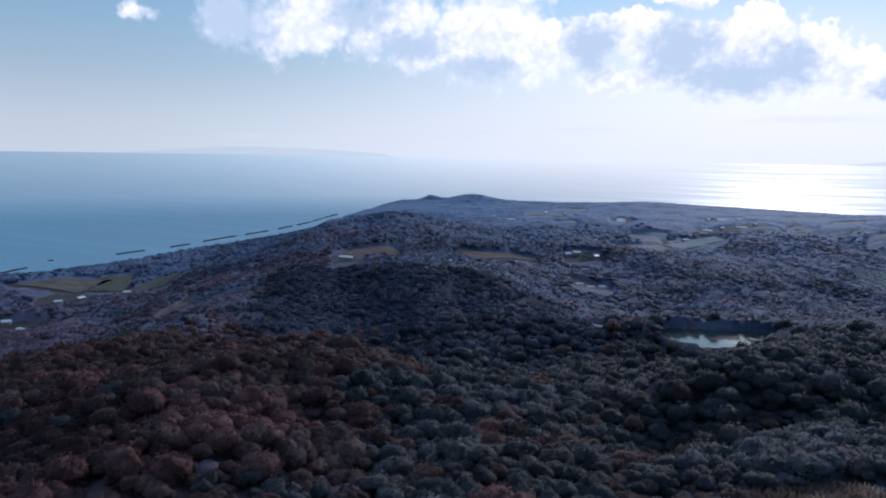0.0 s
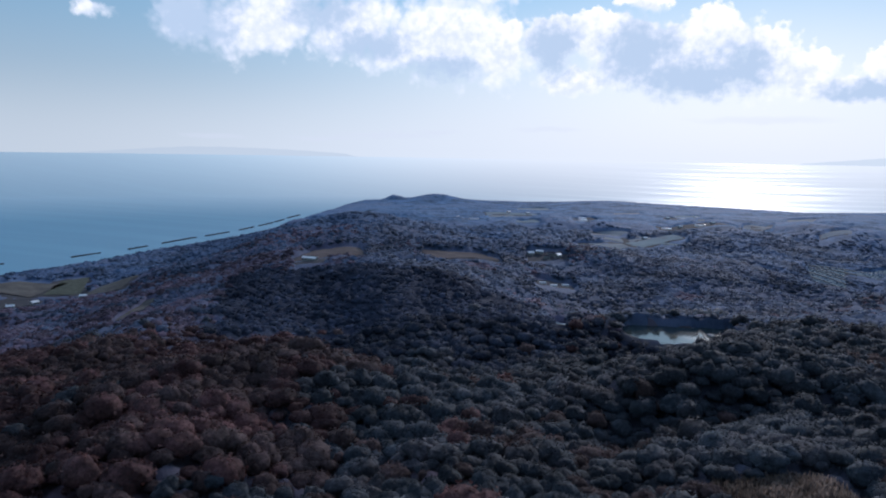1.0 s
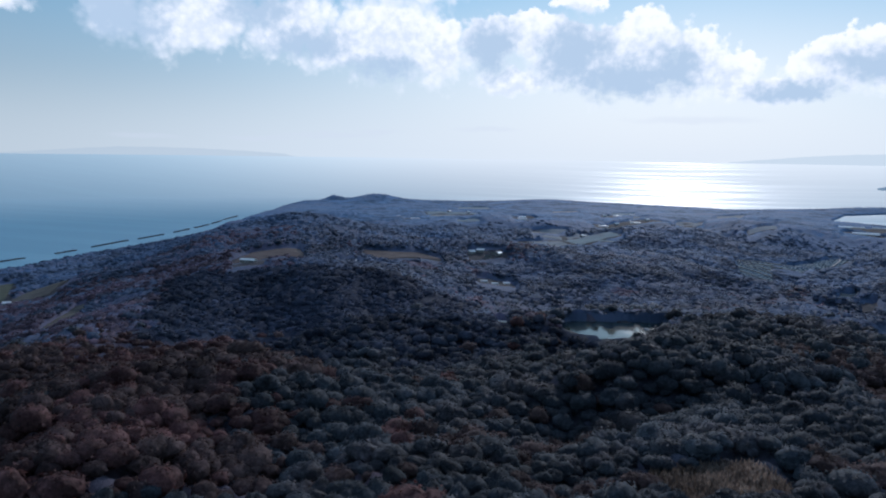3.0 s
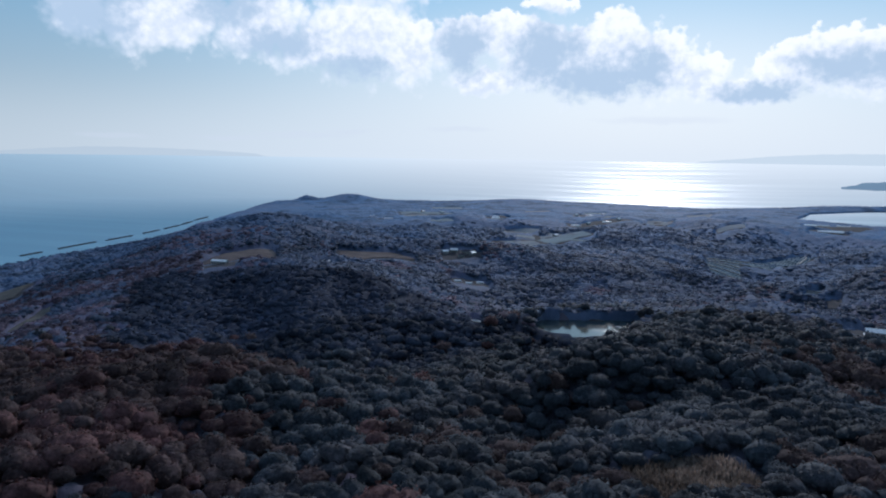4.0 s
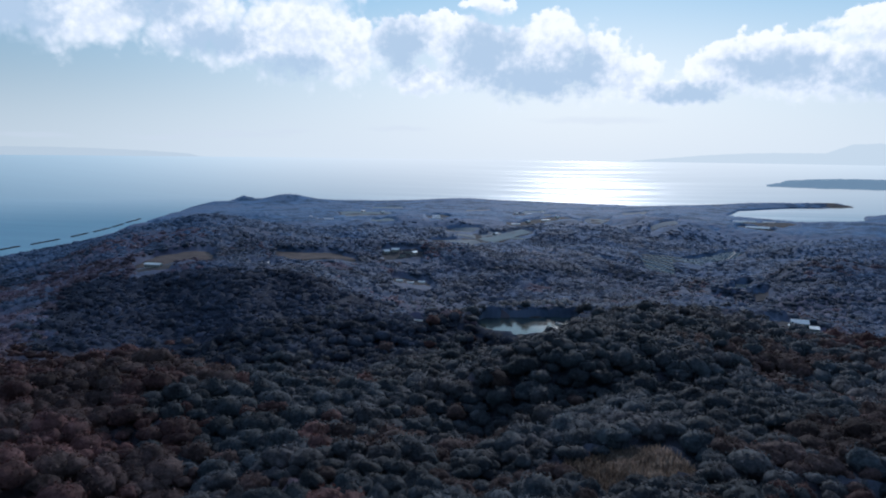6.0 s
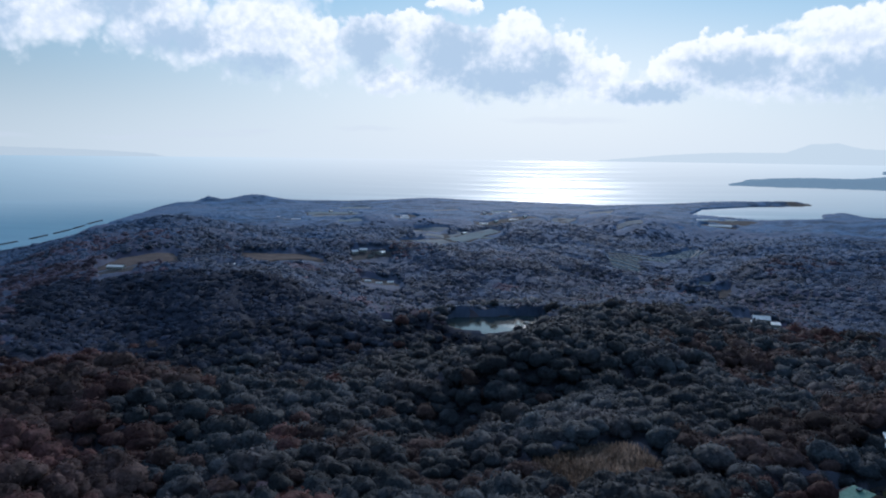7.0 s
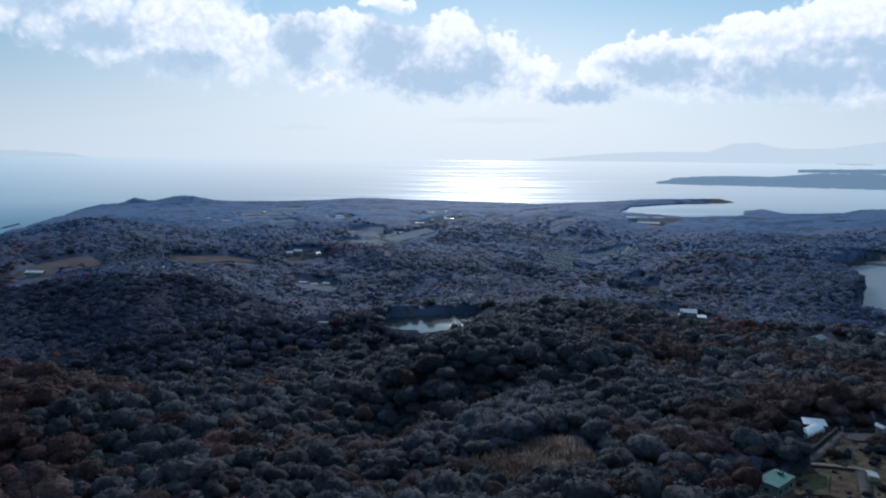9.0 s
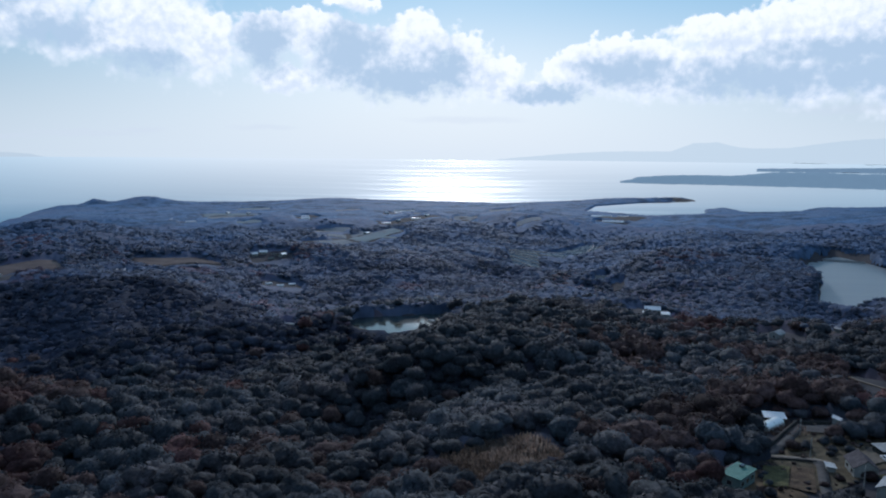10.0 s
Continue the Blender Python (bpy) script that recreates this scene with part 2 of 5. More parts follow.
def water(name, deep, rough, gloss, wave_scale, wave, streaks, coat=0.3, calm=None):
    """Water: fine waves in relief, and long streaks that shine more or less."""
    m = bpy.data.materials.new(name)
    m.use_nodes = True
    g = Nodes(m.node_tree)
    at = g.n("TexCoord", 3)
    h = g.math("ADD", g.noise(at, wave_scale, 6.0, 0.6), g.math("MULTIPLY", g.noise(g.vec("MULTIPLY", at, (1.0, 3.0, 1.0)), wave_scale * 0.06, 3.0), 4.0))
    normal = g.n("Bump", 0, None, Strength=wave, Distance=1.0, Height=h)
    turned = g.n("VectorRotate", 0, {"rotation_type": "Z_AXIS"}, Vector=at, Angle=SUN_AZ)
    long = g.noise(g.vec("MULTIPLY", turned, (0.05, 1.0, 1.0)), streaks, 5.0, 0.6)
    streak = g.step(long, 0.44, 0.60)
    col = g.mix(streak, (deep[0] * 0.97, deep[1] * 0.97, deep[2] * 0.98, 1), (deep[0] * 1.03, deep[1] * 1.03, deep[2] * 1.02, 1))
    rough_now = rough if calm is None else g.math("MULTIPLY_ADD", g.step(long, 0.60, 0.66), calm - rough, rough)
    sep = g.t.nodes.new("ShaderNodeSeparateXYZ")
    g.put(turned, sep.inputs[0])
    # the sea's glitter is painted into gloss and roughness, only below the sun
    below_sun = g.step(g.math("ABSOLUTE", sep.outputs[0]), 1500.0, 500.0)
    ripple = g.math("SUBTRACT", 0.52, g.math("MULTIPLY", g.math("MULTIPLY", streak, below_sun), 0.16)) if calm is None else rough_now
    coat = g.math("MULTIPLY_ADD", g.math("MULTIPLY", g.math("ADD", streak, 0.25), below_sun), 0.62, 0.15) if calm is None else coat
    bsdf = g.n("BsdfPrincipled", 0, None, Base_Color=col, Roughness=rough_now, IOR=1.36, Specular_IOR_Level=gloss, Coat_Weight=coat, Coat_Roughness=ripple, Coat_IOR=1.48 if calm is None else 1.333, Normal=normal)
    g.t.links.new(bsdf, g.t.nodes.new("ShaderNodeOutputMaterial").inputs[0])
    return m, g, bsdf


def far_water(name, deep, air):
    """The sea out towards the horizon, mixed with an emissive haze colour that grows with distance, most below the sun.
    """
    m, g, bsdf = water(name, deep, 0.85, 1.0, 0.08, 0.05, 0.012, 0.3)
    at = g.n("NewGeometry", 0)
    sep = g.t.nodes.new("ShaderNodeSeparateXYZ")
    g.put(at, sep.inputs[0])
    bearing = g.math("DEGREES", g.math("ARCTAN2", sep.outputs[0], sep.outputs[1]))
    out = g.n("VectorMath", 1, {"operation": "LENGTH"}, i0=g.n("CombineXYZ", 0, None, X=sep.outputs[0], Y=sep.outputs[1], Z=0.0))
    # share of the glowing haze colour put over the water
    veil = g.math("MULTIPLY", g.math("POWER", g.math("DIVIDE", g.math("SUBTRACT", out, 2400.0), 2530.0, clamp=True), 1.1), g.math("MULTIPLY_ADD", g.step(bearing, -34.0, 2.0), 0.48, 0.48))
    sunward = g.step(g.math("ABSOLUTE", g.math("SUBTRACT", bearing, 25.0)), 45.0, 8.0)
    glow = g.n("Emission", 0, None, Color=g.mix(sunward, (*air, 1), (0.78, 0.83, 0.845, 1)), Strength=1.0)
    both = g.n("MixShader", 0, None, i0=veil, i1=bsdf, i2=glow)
    g.t.links.new(both, [n for n in g.t.nodes if n.bl_idname == "ShaderNodeOutputMaterial"][0].inputs[0])
    return m


def distance_haze(name, near_tone, air):
    """Land so far off that the air's light is added to it as a glow."""
    m = bpy.data.materials.new(name)
    m.use_nodes = True
    g = Nodes(m.node_tree)
    at = g.n("TexCoord", 3)
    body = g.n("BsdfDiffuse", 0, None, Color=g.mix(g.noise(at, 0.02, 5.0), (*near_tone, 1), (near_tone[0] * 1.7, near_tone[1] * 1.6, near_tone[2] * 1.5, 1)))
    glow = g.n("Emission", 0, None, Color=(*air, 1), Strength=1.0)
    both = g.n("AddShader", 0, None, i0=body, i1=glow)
    g.t.links.new(both, g.t.nodes.new("ShaderNodeOutputMaterial").inputs[0])
    return m


M_GROUND = material("forest_floor", (0.046, 0.046, 0.052), (0.074, 0.070, 0.072), 0.05, 0.95, 0.4, 0.6, 0.1, fine=1.3)
M_SAND = material("sand", (0.30, 0.27, 0.22), (0.40, 0.36, 0.30), 0.05, 0.9, fine=0.8)
SEA_BLUE = (0.125, 0.315, 0.415)
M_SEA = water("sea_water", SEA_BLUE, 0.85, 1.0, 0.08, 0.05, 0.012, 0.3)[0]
M_FAR_SEA = far_water("far_sea_haze_glow", SEA_BLUE, (0.52, 0.68, 0.77))
M_POND = water("pond_water", (0.035, 0.052, 0.046), 0.09, 0.5, 0.9, 0.012, 0.05, 0.25, 0.14)[0]
M_RESERVOIR = water("reservoir_water", (0.17, 0.20, 0.21), 0.40, 0.5, 0.9, 0.03, 0.03, 0.1, 0.4)[0]
M_EVERGREEN = foliage("evergreen_leaves", (0.032, 0.043, 0.055), (0.074, 0.085, 0.098), (0.095, 0.079, 0.082), 0.35, 0.05, 0.3)
M_RUSSET = foliage("russet_leaves", (0.104, 0.054, 0.052), (0.159, 0.076, 0.070), (0.140, 0.073, 0.067), 0.35, 0.03, 0.12)
M_BARE = foliage("bare_twigs", (0.078, 0.052, 0.050), (0.125, 0.084, 0.077), (0.115, 0.071, 0.066), 0.35, 0.03, 0.08)
# understorey, hill, outer and coastal woods carry haze in bluer, paler base colours
M_UNDER = wood_canopy("hazed_understorey", (0.060, 0.068, 0.091), (0.086, 0.091, 0.113), (0.098, 0.089, 0.108), (0.114, 0.082, 0.094), 0.0, 0.5, 0.0)
M_MID = wood_canopy("hazed_hill_canopy", (0.064, 0.095, 0.156), (0.086, 0.118, 0.181), (0.095, 0.116, 0.171), (0.114, 0.111, 0.159), 0.0, 0.3, 0.05)
M_OUTER = wood_canopy("hazed_outer_canopy", (0.071, 0.122, 0.210), (0.091, 0.142, 0.230), (0.101, 0.142, 0.223), (0.114, 0.139, 0.210), 0.03, 0.2, 0.05)
M_FAR = wood_canopy("hazed_coastal_canopy", (0.063, 0.137, 0.249), (0.084, 0.160, 0.269), (0.095, 0.161, 0.262), (0.109, 0.160, 0.249), 0.04, 0.4, 0.05)
M_HILL_LEAF = foliage("hazed_hill_leaves", (0.067, 0.100, 0.166), (0.105, 0.141, 0.209), (0.128, 0.137, 0.190), 0.35, 0.04, 0.2, 0.2, 0.35)
M_HILL_RUSSET = foliage("hazed_hill_russet", (0.130, 0.102, 0.137), (0.178, 0.128, 0.159), (0.159, 0.121, 0.152), 0.35, 0.04, 0.1, 0.2, 0.35)
# cedar darkened to stand for the shade on the hill face
M_SHADED_CEDAR = foliage("shade_darkened_cedar", (0.040, 0.053, 0.084), (0.058, 0.069, 0.103), (0.059, 0.065, 0.096), 0.15, 0.02, 0.03, 0.2, 0.3)
M_NEAR_SHADED_CEDAR = foliage("near_shade_darkened_cedar", (0.038, 0.047, 0.069), (0.058, 0.067, 0.092), (0.058, 0.062, 0.086), 0.15, 0.02, 0.06, 0.4, 0.5)
M_OUTER_LEAF = foliage("hazed_outer_leaves", (0.074, 0.125, 0.213), (0.102, 0.153, 0.241), (0.111, 0.151, 0.231), 0.3, 0.04, 0.1, 0.1, 0.3)
# second colour of each: haze given off by the land as emission
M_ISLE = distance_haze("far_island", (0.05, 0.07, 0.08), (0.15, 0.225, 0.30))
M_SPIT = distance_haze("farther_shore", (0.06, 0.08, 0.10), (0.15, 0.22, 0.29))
M_CONCRETE = material("concrete", (0.26, 0.255, 0.24), (0.36, 0.35, 0.33), 0.4, 0.9, 0.2, 3.0, 0.2, fine=4.0)
M_BLOCKS = material("wet_concrete_blocks", (0.05, 0.052, 0.055), (0.10, 0.10, 0.10), 0.5, 0.8, 0.2, 1.0, 0.2)
M_LANE = material("worn_concrete_lane", (0.13, 0.112, 0.09), (0.19, 0.165, 0.135), 0.4, 0.9, 0.2, 3.0, 0.2, fine=4.0)
M_ASPHALT = material("worn_asphalt", (0.05, 0.05, 0.05), (0.085, 0.08, 0.078), 0.3, 0.9, 0.1, 6.0, 0.2, fine=3.0)
M_TRACK = material("pale_gravel", (0.11, 0.092, 0.072), (0.17, 0.145, 0.115), 0.3, 0.95, 0.2, 4.0, 0.1, fine=2.0)
M_FIELD = material("dry_field", (0.078, 0.060, 0.058), (0.118, 0.092, 0.086), 0.06, 0.95, 0.5, 1.0, 0.1, fine=0.7)
M_PALE_FIELD = material("stubble_field", (0.085, 0.078, 0.070), (0.130, 0.118, 0.102), 0.04, 0.95, 0.5, 1.0, 0.1, fine=0.6)
# stubble and grass again, paler and bluer, with distance haze in the colour
M_HAZED_FIELD = material("hazed_stubble_field", (0.15, 0.175, 0.20), (0.21, 0.23, 0.24), 0.02, 0.95, 0.2, 1.0, 0.1, fine=0.3)
M_HAZED_GREEN = material("hazed_winter_grass", (0.136, 0.187, 0.212), (0.187, 0.238, 0.255), 0.03, 0.95, 0.2, 1.0, 0.1, fine=0.3)
# lighter, half-metal greenhouse film: the sun's glint is put into the material
M_GLINT_FILM = material("glinting_white_film", (0.86, 0.84, 0.80), (0.93, 0.91, 0.87), 0.8, 0.3, 0.1, 1.2, 0.8, 0.55)
M_GREEN_FIELD = material("winter_grass", (0.066, 0.066, 0.034), (0.118, 0.110, 0.052), 0.3, 0.95, 0.8, 2.0, 0.1, fine=1.8)
M_ROUGH = material("rough_brown_grass", (0.060, 0.050, 0.036), (0.125, 0.100, 0.062), 0.35, 0.95, 0.8, 1.6, 0.1, fine=2.2)
M_FALLOW = material("fallow_weeds", (0.070, 0.048, 0.034), (0.125, 0.088, 0.056), 0.3, 0.95, 0.8, 1.6, 0.1, fine=2.0)
M_DULL_GREEN = material("dull_winter_grass", (0.060, 0.068, 0.050), (0.10, 0.105, 0.078), 0.15, 0.95, 0.3, 2.0, 0.1, fine=1.0)
M_SOIL = material("garden_soil", (0.075, 0.052, 0.033), (0.13, 0.092, 0.056), 0.3, 0.95, 0.4, 2.0, 0.1, fine=1.5)
M_WALL = material("plaster_wall", (0.30, 0.29, 0.27), (0.38, 0.37, 0.34), 0.5, 0.85, 0.05, 5.0, 0.2, fine=2.0)
M_WOODWALL = material("weathered_boards", (0.10, 0.075, 0.055), (0.19, 0.15, 0.11), 0.8, 0.85, 0.2, 4.0, 0.2, fine=3.0)
M_GREENWALL = material("green_grey_wall", (0.14, 0.20, 0.19), (0.20, 0.27, 0.25), 0.6, 0.8, 0.05, 5.0, 0.2, fine=2.0)
M_GREENROOF = material("mint_green_sheet_roof", (0.085, 0.21, 0.16), (0.12, 0.27, 0.21), 0.5, 0.65, 0.1, 3.0, 0.4, fine=2.5)
M_TILE = material("dark_roof_tiles", (0.060, 0.052, 0.058), (0.10, 0.088, 0.096), 0.8, 0.8, 0.3, 3.0, 0.08, fine=4.0)
M_BLUEROOF = material("blue_grey_sheet_roof", (0.10, 0.13, 0.155), (0.15, 0.185, 0.21), 0.5, 0.65, 0.1, 3.0, 0.4)
M_SHEET = material("pale_metal_sheet", (0.30, 0.29, 0.27), (0.40, 0.39, 0.36), 0.4, 0.6, 0.1, 2.0, 0.5, fine=2.0)
M_PLASTIC = material("white_plastic_film", (0.50, 0.48, 0.45), (0.60, 0.58, 0.54), 0.8, 0.5, 0.15, 1.2, 0.5)
M_WHITEROOF = material("white_sheet_roof", (0.82, 0.80, 0.76), (0.90, 0.88, 0.83), 0.4, 0.4, 0.1, 2.0, 0.6, 0.1, fine=1.5)
M_GLASSPANE = material("dark_window_glass", (0.02, 0.025, 0.03), (0.035, 0.04, 0.05), 1.0, 0.08, 0, 1, 0.6)
M_BARK = material("bark", (0.05, 0.04, 0.03), (0.10, 0.08, 0.06), 2.0, 0.9, 0.4, 6.0, 0.1)
M_FENCE = material("dark_hedge_wall", (0.03, 0.03, 0.028), (0.06, 0.055, 0.05), 1.0, 0.9, 0.3, 3.0, 0.1)
M_CARBODY = material("white_car_paint", (0.62, 0.62, 0.63), (0.68, 0.68, 0.68), 1.0, 0.25, 0, 1, 0.6)
M_TYRE = material("tyre_rubber", (0.015, 0.015, 0.015), (0.025, 0.025, 0.025), 3.0, 0.85)
M_REED = foliage("dry_reed_plumes", (0.179, 0.137, 0.116), (0.317, 0.241, 0.193), (0.235, 0.183, 0.146), 0.4)
M_BRIGHT = foliage("pale_bare_twigs", (0.32, 0.29, 0.28), (0.50, 0.45, 0.42), (0.40, 0.36, 0.33), 0.3)

# ---------------------------------------------------------------- land form
BASE_HEIGHT = 45.0
HINTERLAND = [(0, 0, 46, 60), (0, 130, 19, 60), (77, 91, 20, 60), (-77, 91, 35, 60), (200, 0, 38, 90), (0, -250, 68, 110), (-250, 0, 68, 110), (-393, -468, 53, 275), (468, -393, 36, 275), (0, -1255, 39, 565), (-1179, -429, -12, 565), (1235, -217, 44, 565), (1045, -1810, 63, 940)]
NEAR_SLOPE = [(0, 190, -3, 60), (-119, 184, 36, 60), (-61, 190, -2, 60), (76, 163, 21, 60), (110, 184, -1, 60), (41, 195, 26, 60), (157, 137, 7, 60), (185, 144, 7, 60), (198, 134, 0, 60), (194, 112, -11, 60), (206, 75, 18, 100), (423, 113, 45, 195)]
RIGHT_SLOPE = [(247, 193, 10, 60), (191, 197, 10, 60), (278, 398, 22, 75), (325, 361, 13, 75), (372, 312, 3, 75), (126, 328, 17, 60), (146, 265, 14, 60), (191, 376, 35, 65), (104, 349, 21, 60), (52, 298, 5, 60), (22, 259, 6, 60), (123, 561, 31, 85), (208, 515, 15, 85), (200, 618, -46, 100), (324, 562, 38, 100), (316, 182, 8, 60), (540, 287, 7, 90)]
SPUR_AND_DARK_HILL = [(-48, 341, 32, 60), (-76, 330, 21, 60), (-21, 313, 4, 60), (-64, 241, 21, 60), (-67, 481, 16, 75), (0, 470, -3, 70), (42, 484, 10, 75), (-51, 590, -17, 90), (-43, 822, 26, 125), (48, 928, -29, 140), (-119, 852, 33, 130), (98, 721, 31, 110), (-192, 781, -22, 120)]
SUMMIT = [(-139, 1134, 13, 170), (-194, 1380, 56, 210), (-145, 1456, 35, 220), (-29, 1532, -6, 230), (212, 1588, -16, 240), (-234, 1303, 39, 200), (-289, 1263, -17, 195), (-360, 1346, -49, 210), (-333, 1567, -36, 240), (-261, 1863, -9, 280), (-70, 2019, -0, 305)]
COAST_SLOPE = [(-241, 686, 27, 110), (-224, 569, 1, 90), (-574, 1036, -36, 180), (-390, 704, -14, 120), (-169, 293, 35, 60), (-205, 440, 26, 75), (-365, 904, 12, 145), (-269, 345, 25, 65), (-627, 747, -18, 145), (-538, 1209, -10, 200), (-476, 1384, -10, 220)]
PLATEAU = [(240, 1160, -1, 180), (55, 1057, 20, 160), (242, 974, 22, 150), (306, 842, -15, 135), (319, 654, 13, 110), (522, 1292, 6, 210), (701, 1122, -1, 200), (746, 1803, -18, 295), (940, 1629, 15, 280), (480, 1674, -3, 260), (314, 1784, 8, 270), (474, 931, 17, 155)]
PENINSULA = [(0, 2509, -5, 375), (435, 2470, -13, 375), (882, 2423, 5, 385), (1219, 2112, -0, 365), (-54, 3135, 9, 470), (133, 3175, 7, 475), (-231, 2945, -25, 445), (426, 3037, -31, 460), (864, 3014, 9, 470), (1190, 2673, -11, 440), (1556, 2142, -10, 395), (2015, 2402, -38, 470), (1178, 2526, -14, 420)]
RESERVOIR_VALLEY = [(600, 769, -19, 145), (456, 567, -11, 110), (780, 756, 35, 165), (1063, 901, 2, 210), (761, 852, -48, 170), (1176, 1284, -53, 260), (1675, 1675, -47, 355), (1855, 1688, 11, 375), (1757, 1372, 18, 335), (1987, 1290, -9, 355), (840, 621, -35, 155), (1028, 719, 29, 190), (573, 448, 14, 110), (603, 407, -11, 110), (965, 557, -18, 165), (724, 608, 26, 140), (1359, 849, -12, 240), (1310, 1629, 19, 315), (1516, 707, 9, 250), (2619, 953, 28, 1255)]
COAST = [(-2509, -2230), (-1812, -279), (-1185, 725), (-843, 1115), (-708, 1234), (-613, 1398), (-558, 1560), (-443, 1770), (-355, 2142), (-300, 2509), (-265, 2872), (-237, 3025), (-84, 3206), (139, 3304),
         (298, 3241), (552, 3220), (955, 3304), (1243, 3108), (1542, 2885), (1603, 2788), (1889, 2816), (2275, 2872), (2648, 2718), (2621, 2621), (2286, 2648), (1952, 2551), (1719, 2314), (1812, 2049)]
EAST_SHORE = [(1952, 2007), (2077, 2028), (2258, 2216), (2370, 2175), (2230, 1910), (2356, 1854), (2481, 1979), (2640, 1830), (3624, 1812), (4739, 697), (4739, -2230)]
SHORE = np.array(COAST + EAST_SHORE, float)


def shore_distance(x, y):
    """Metres inland of the shore; negative over the sea."""
    best = np.full(x.shape, 1e9)
    inside = np.zeros(x.shape, bool)
    for (ax, ay), (bx, by) in zip(SHORE, np.roll(SHORE, -1, 0)):
        dx, dy = bx - ax, by - ay
        k = np.clip(((x - ax) * dx + (y - ay) * dy) / (dx * dx + dy * dy), 0, 1)
        best = np.minimum(best, np.hypot(x - ax - k * dx, y - ay - k * dy))
        inside ^= ((ay > y) != (by > y)) & (x < (bx - ax) * (y - ay) / (by - ay + 1e-9) + ax)
    return np.where(inside, best, -best)


def lattice(ix, iy, seed):
    h = (ix.astype(np.int64) * 374761393 + iy.astype(np.int64) * 668265263 + seed * 974711) & 0x7FFFFFFF
    h = ((h ^ (h >> 13)) * 1274126177) & 0x7FFFFFFF
    return ((h ^ (h >> 16)) & 0xFFFF) / 65535.0


def value_noise(x, y, seed=0):
    ix, iy = np.floor(x), np.floor(y)
    fx, fy = x - ix, y - iy
    fx, fy = fx * fx * (3 - 2 * fx), fy * fy * (3 - 2 * fy)
    a, b, c, d = lattice(ix, iy, seed), lattice(ix + 1, iy, seed), lattice(ix, iy + 1, seed), lattice(ix + 1, iy + 1, seed)
    return (a * (1 - fx) + b * fx) * (1 - fy) + (c * (1 - fx) + d * fx) * fy


def fbm(x, y, octaves=4, seed=0):
    total, amp = 0, 0.5
    for k in range(octaves):
        total, amp, x, y = total + amp * value_noise(x, y, seed + k), amp * 0.5, x * 2.03 + 11.7, y * 2.03 - 5.1
    return total


def smooth(x, lo, hi):
    t = np.clip((x - lo) / (hi - lo), 0, 1)
    return t * t * (3 - 2 * t)


# standing waters: name, bank that the edge falls over, surface height, outline in the plan
WATERS = [("pond", 30, 87.1, [(176, 560), (180, 535), (195, 518), (215, 514), (245, 526), (266, 541), (266, 560), (222, 567), (190, 573)]),
          ("reservoir_pool", 26, 57.2, [(570, 762), (592, 752), (628, 778), (648, 812), (622, 805)]),
          ("reservoir", 60, 58.5, [(979, 762), (1047, 788), (1145, 819), (1124, 747), (1085, 695), (1072, 640), (985, 575), (870, 525), (800, 505), (729, 504), (721, 526), (769, 567), (878, 644), (915, 690)])]


def edge_distance(x, y, corners):
    """Metres inside an outline; negative outside."""
    best, inside = np.full(np.shape(x), 1e9), np.zeros(np.shape(x), bool)
    for (ax, ay), (bx, by) in zip(corners, corners[1:] + corners[:1]):
        dx, dy = bx - ax, by - ay
        k = np.clip(((x - ax) * dx + (y - ay) * dy) / (dx * dx + dy * dy), 0, 1)
        best = np.minimum(best, np.hypot(x - ax - k * dx, y - ay - k * dy))
        inside ^= ((ay > y) != (by > y)) & (x < dx * (y - ay) / (dy + 1e-9) + ax)
    return np.where(inside, best, -best)


def in_water(x, y, w):
    """Below 1 over the water, 1 at its edge, growing up the bank."""
    return 1 - (edge_distance(x, y, w[3]) + 7 * (fbm(x / 30, y / 30, 3, 77) - 0.45)) / w[1]


# spurs (positive) and gullies (negative), several shaped to fit the camera's view: start, end, height, half width
CREASES = [((205, 580), (275, 560), -16, 22), ((190, 400), (225, 490), -17, 40), ((150, 430), (190, 490), -10, 30), ((70, 190), (117, 344), -11, 28), ((117, 344), (173, 484), -9, 26), ((95, 205), (132, 322), 6, 24), ((132, 322), (229, 453), 6, 28), ((158, 348), (237, 380), -9, 24), ((237, 380), (304, 430), -9, 22),
           ((95, 263), (173, 273), -8, 20), ((-45, 250), (-52, 346), 8, 26), ((-75, 215), (-72, 260), 6, 22), ((-62, 258), (-68, 340), -12, 17), ((-25, 235), (-15, 339), -9, 22), ((20, 230), (10, 339), 5, 24),
           ((-25, 650), (11, 503), 7, 26), ((52, 729), (71, 559), 7, 26), ((96, 692), (127, 537), 6, 22), ((-144, 735), (-101, 561), 8, 30), ((203, 797), (348, 891), 5, 30), ((270, 300), (340, 375), -8, 35),
           ((412, 462), (418, 470), 7, 26), ((650, 730), (778, 847), 17, 58), ((778, 847), (1262, 1284), 18, 110), ((625, 820), (740, 990), -9, 60), ((740, 990), (1080, 1420), -14, 110), ((655, 440), (720, 500), -16, 40), ((620, 410), (690, 470), -8, 40)]


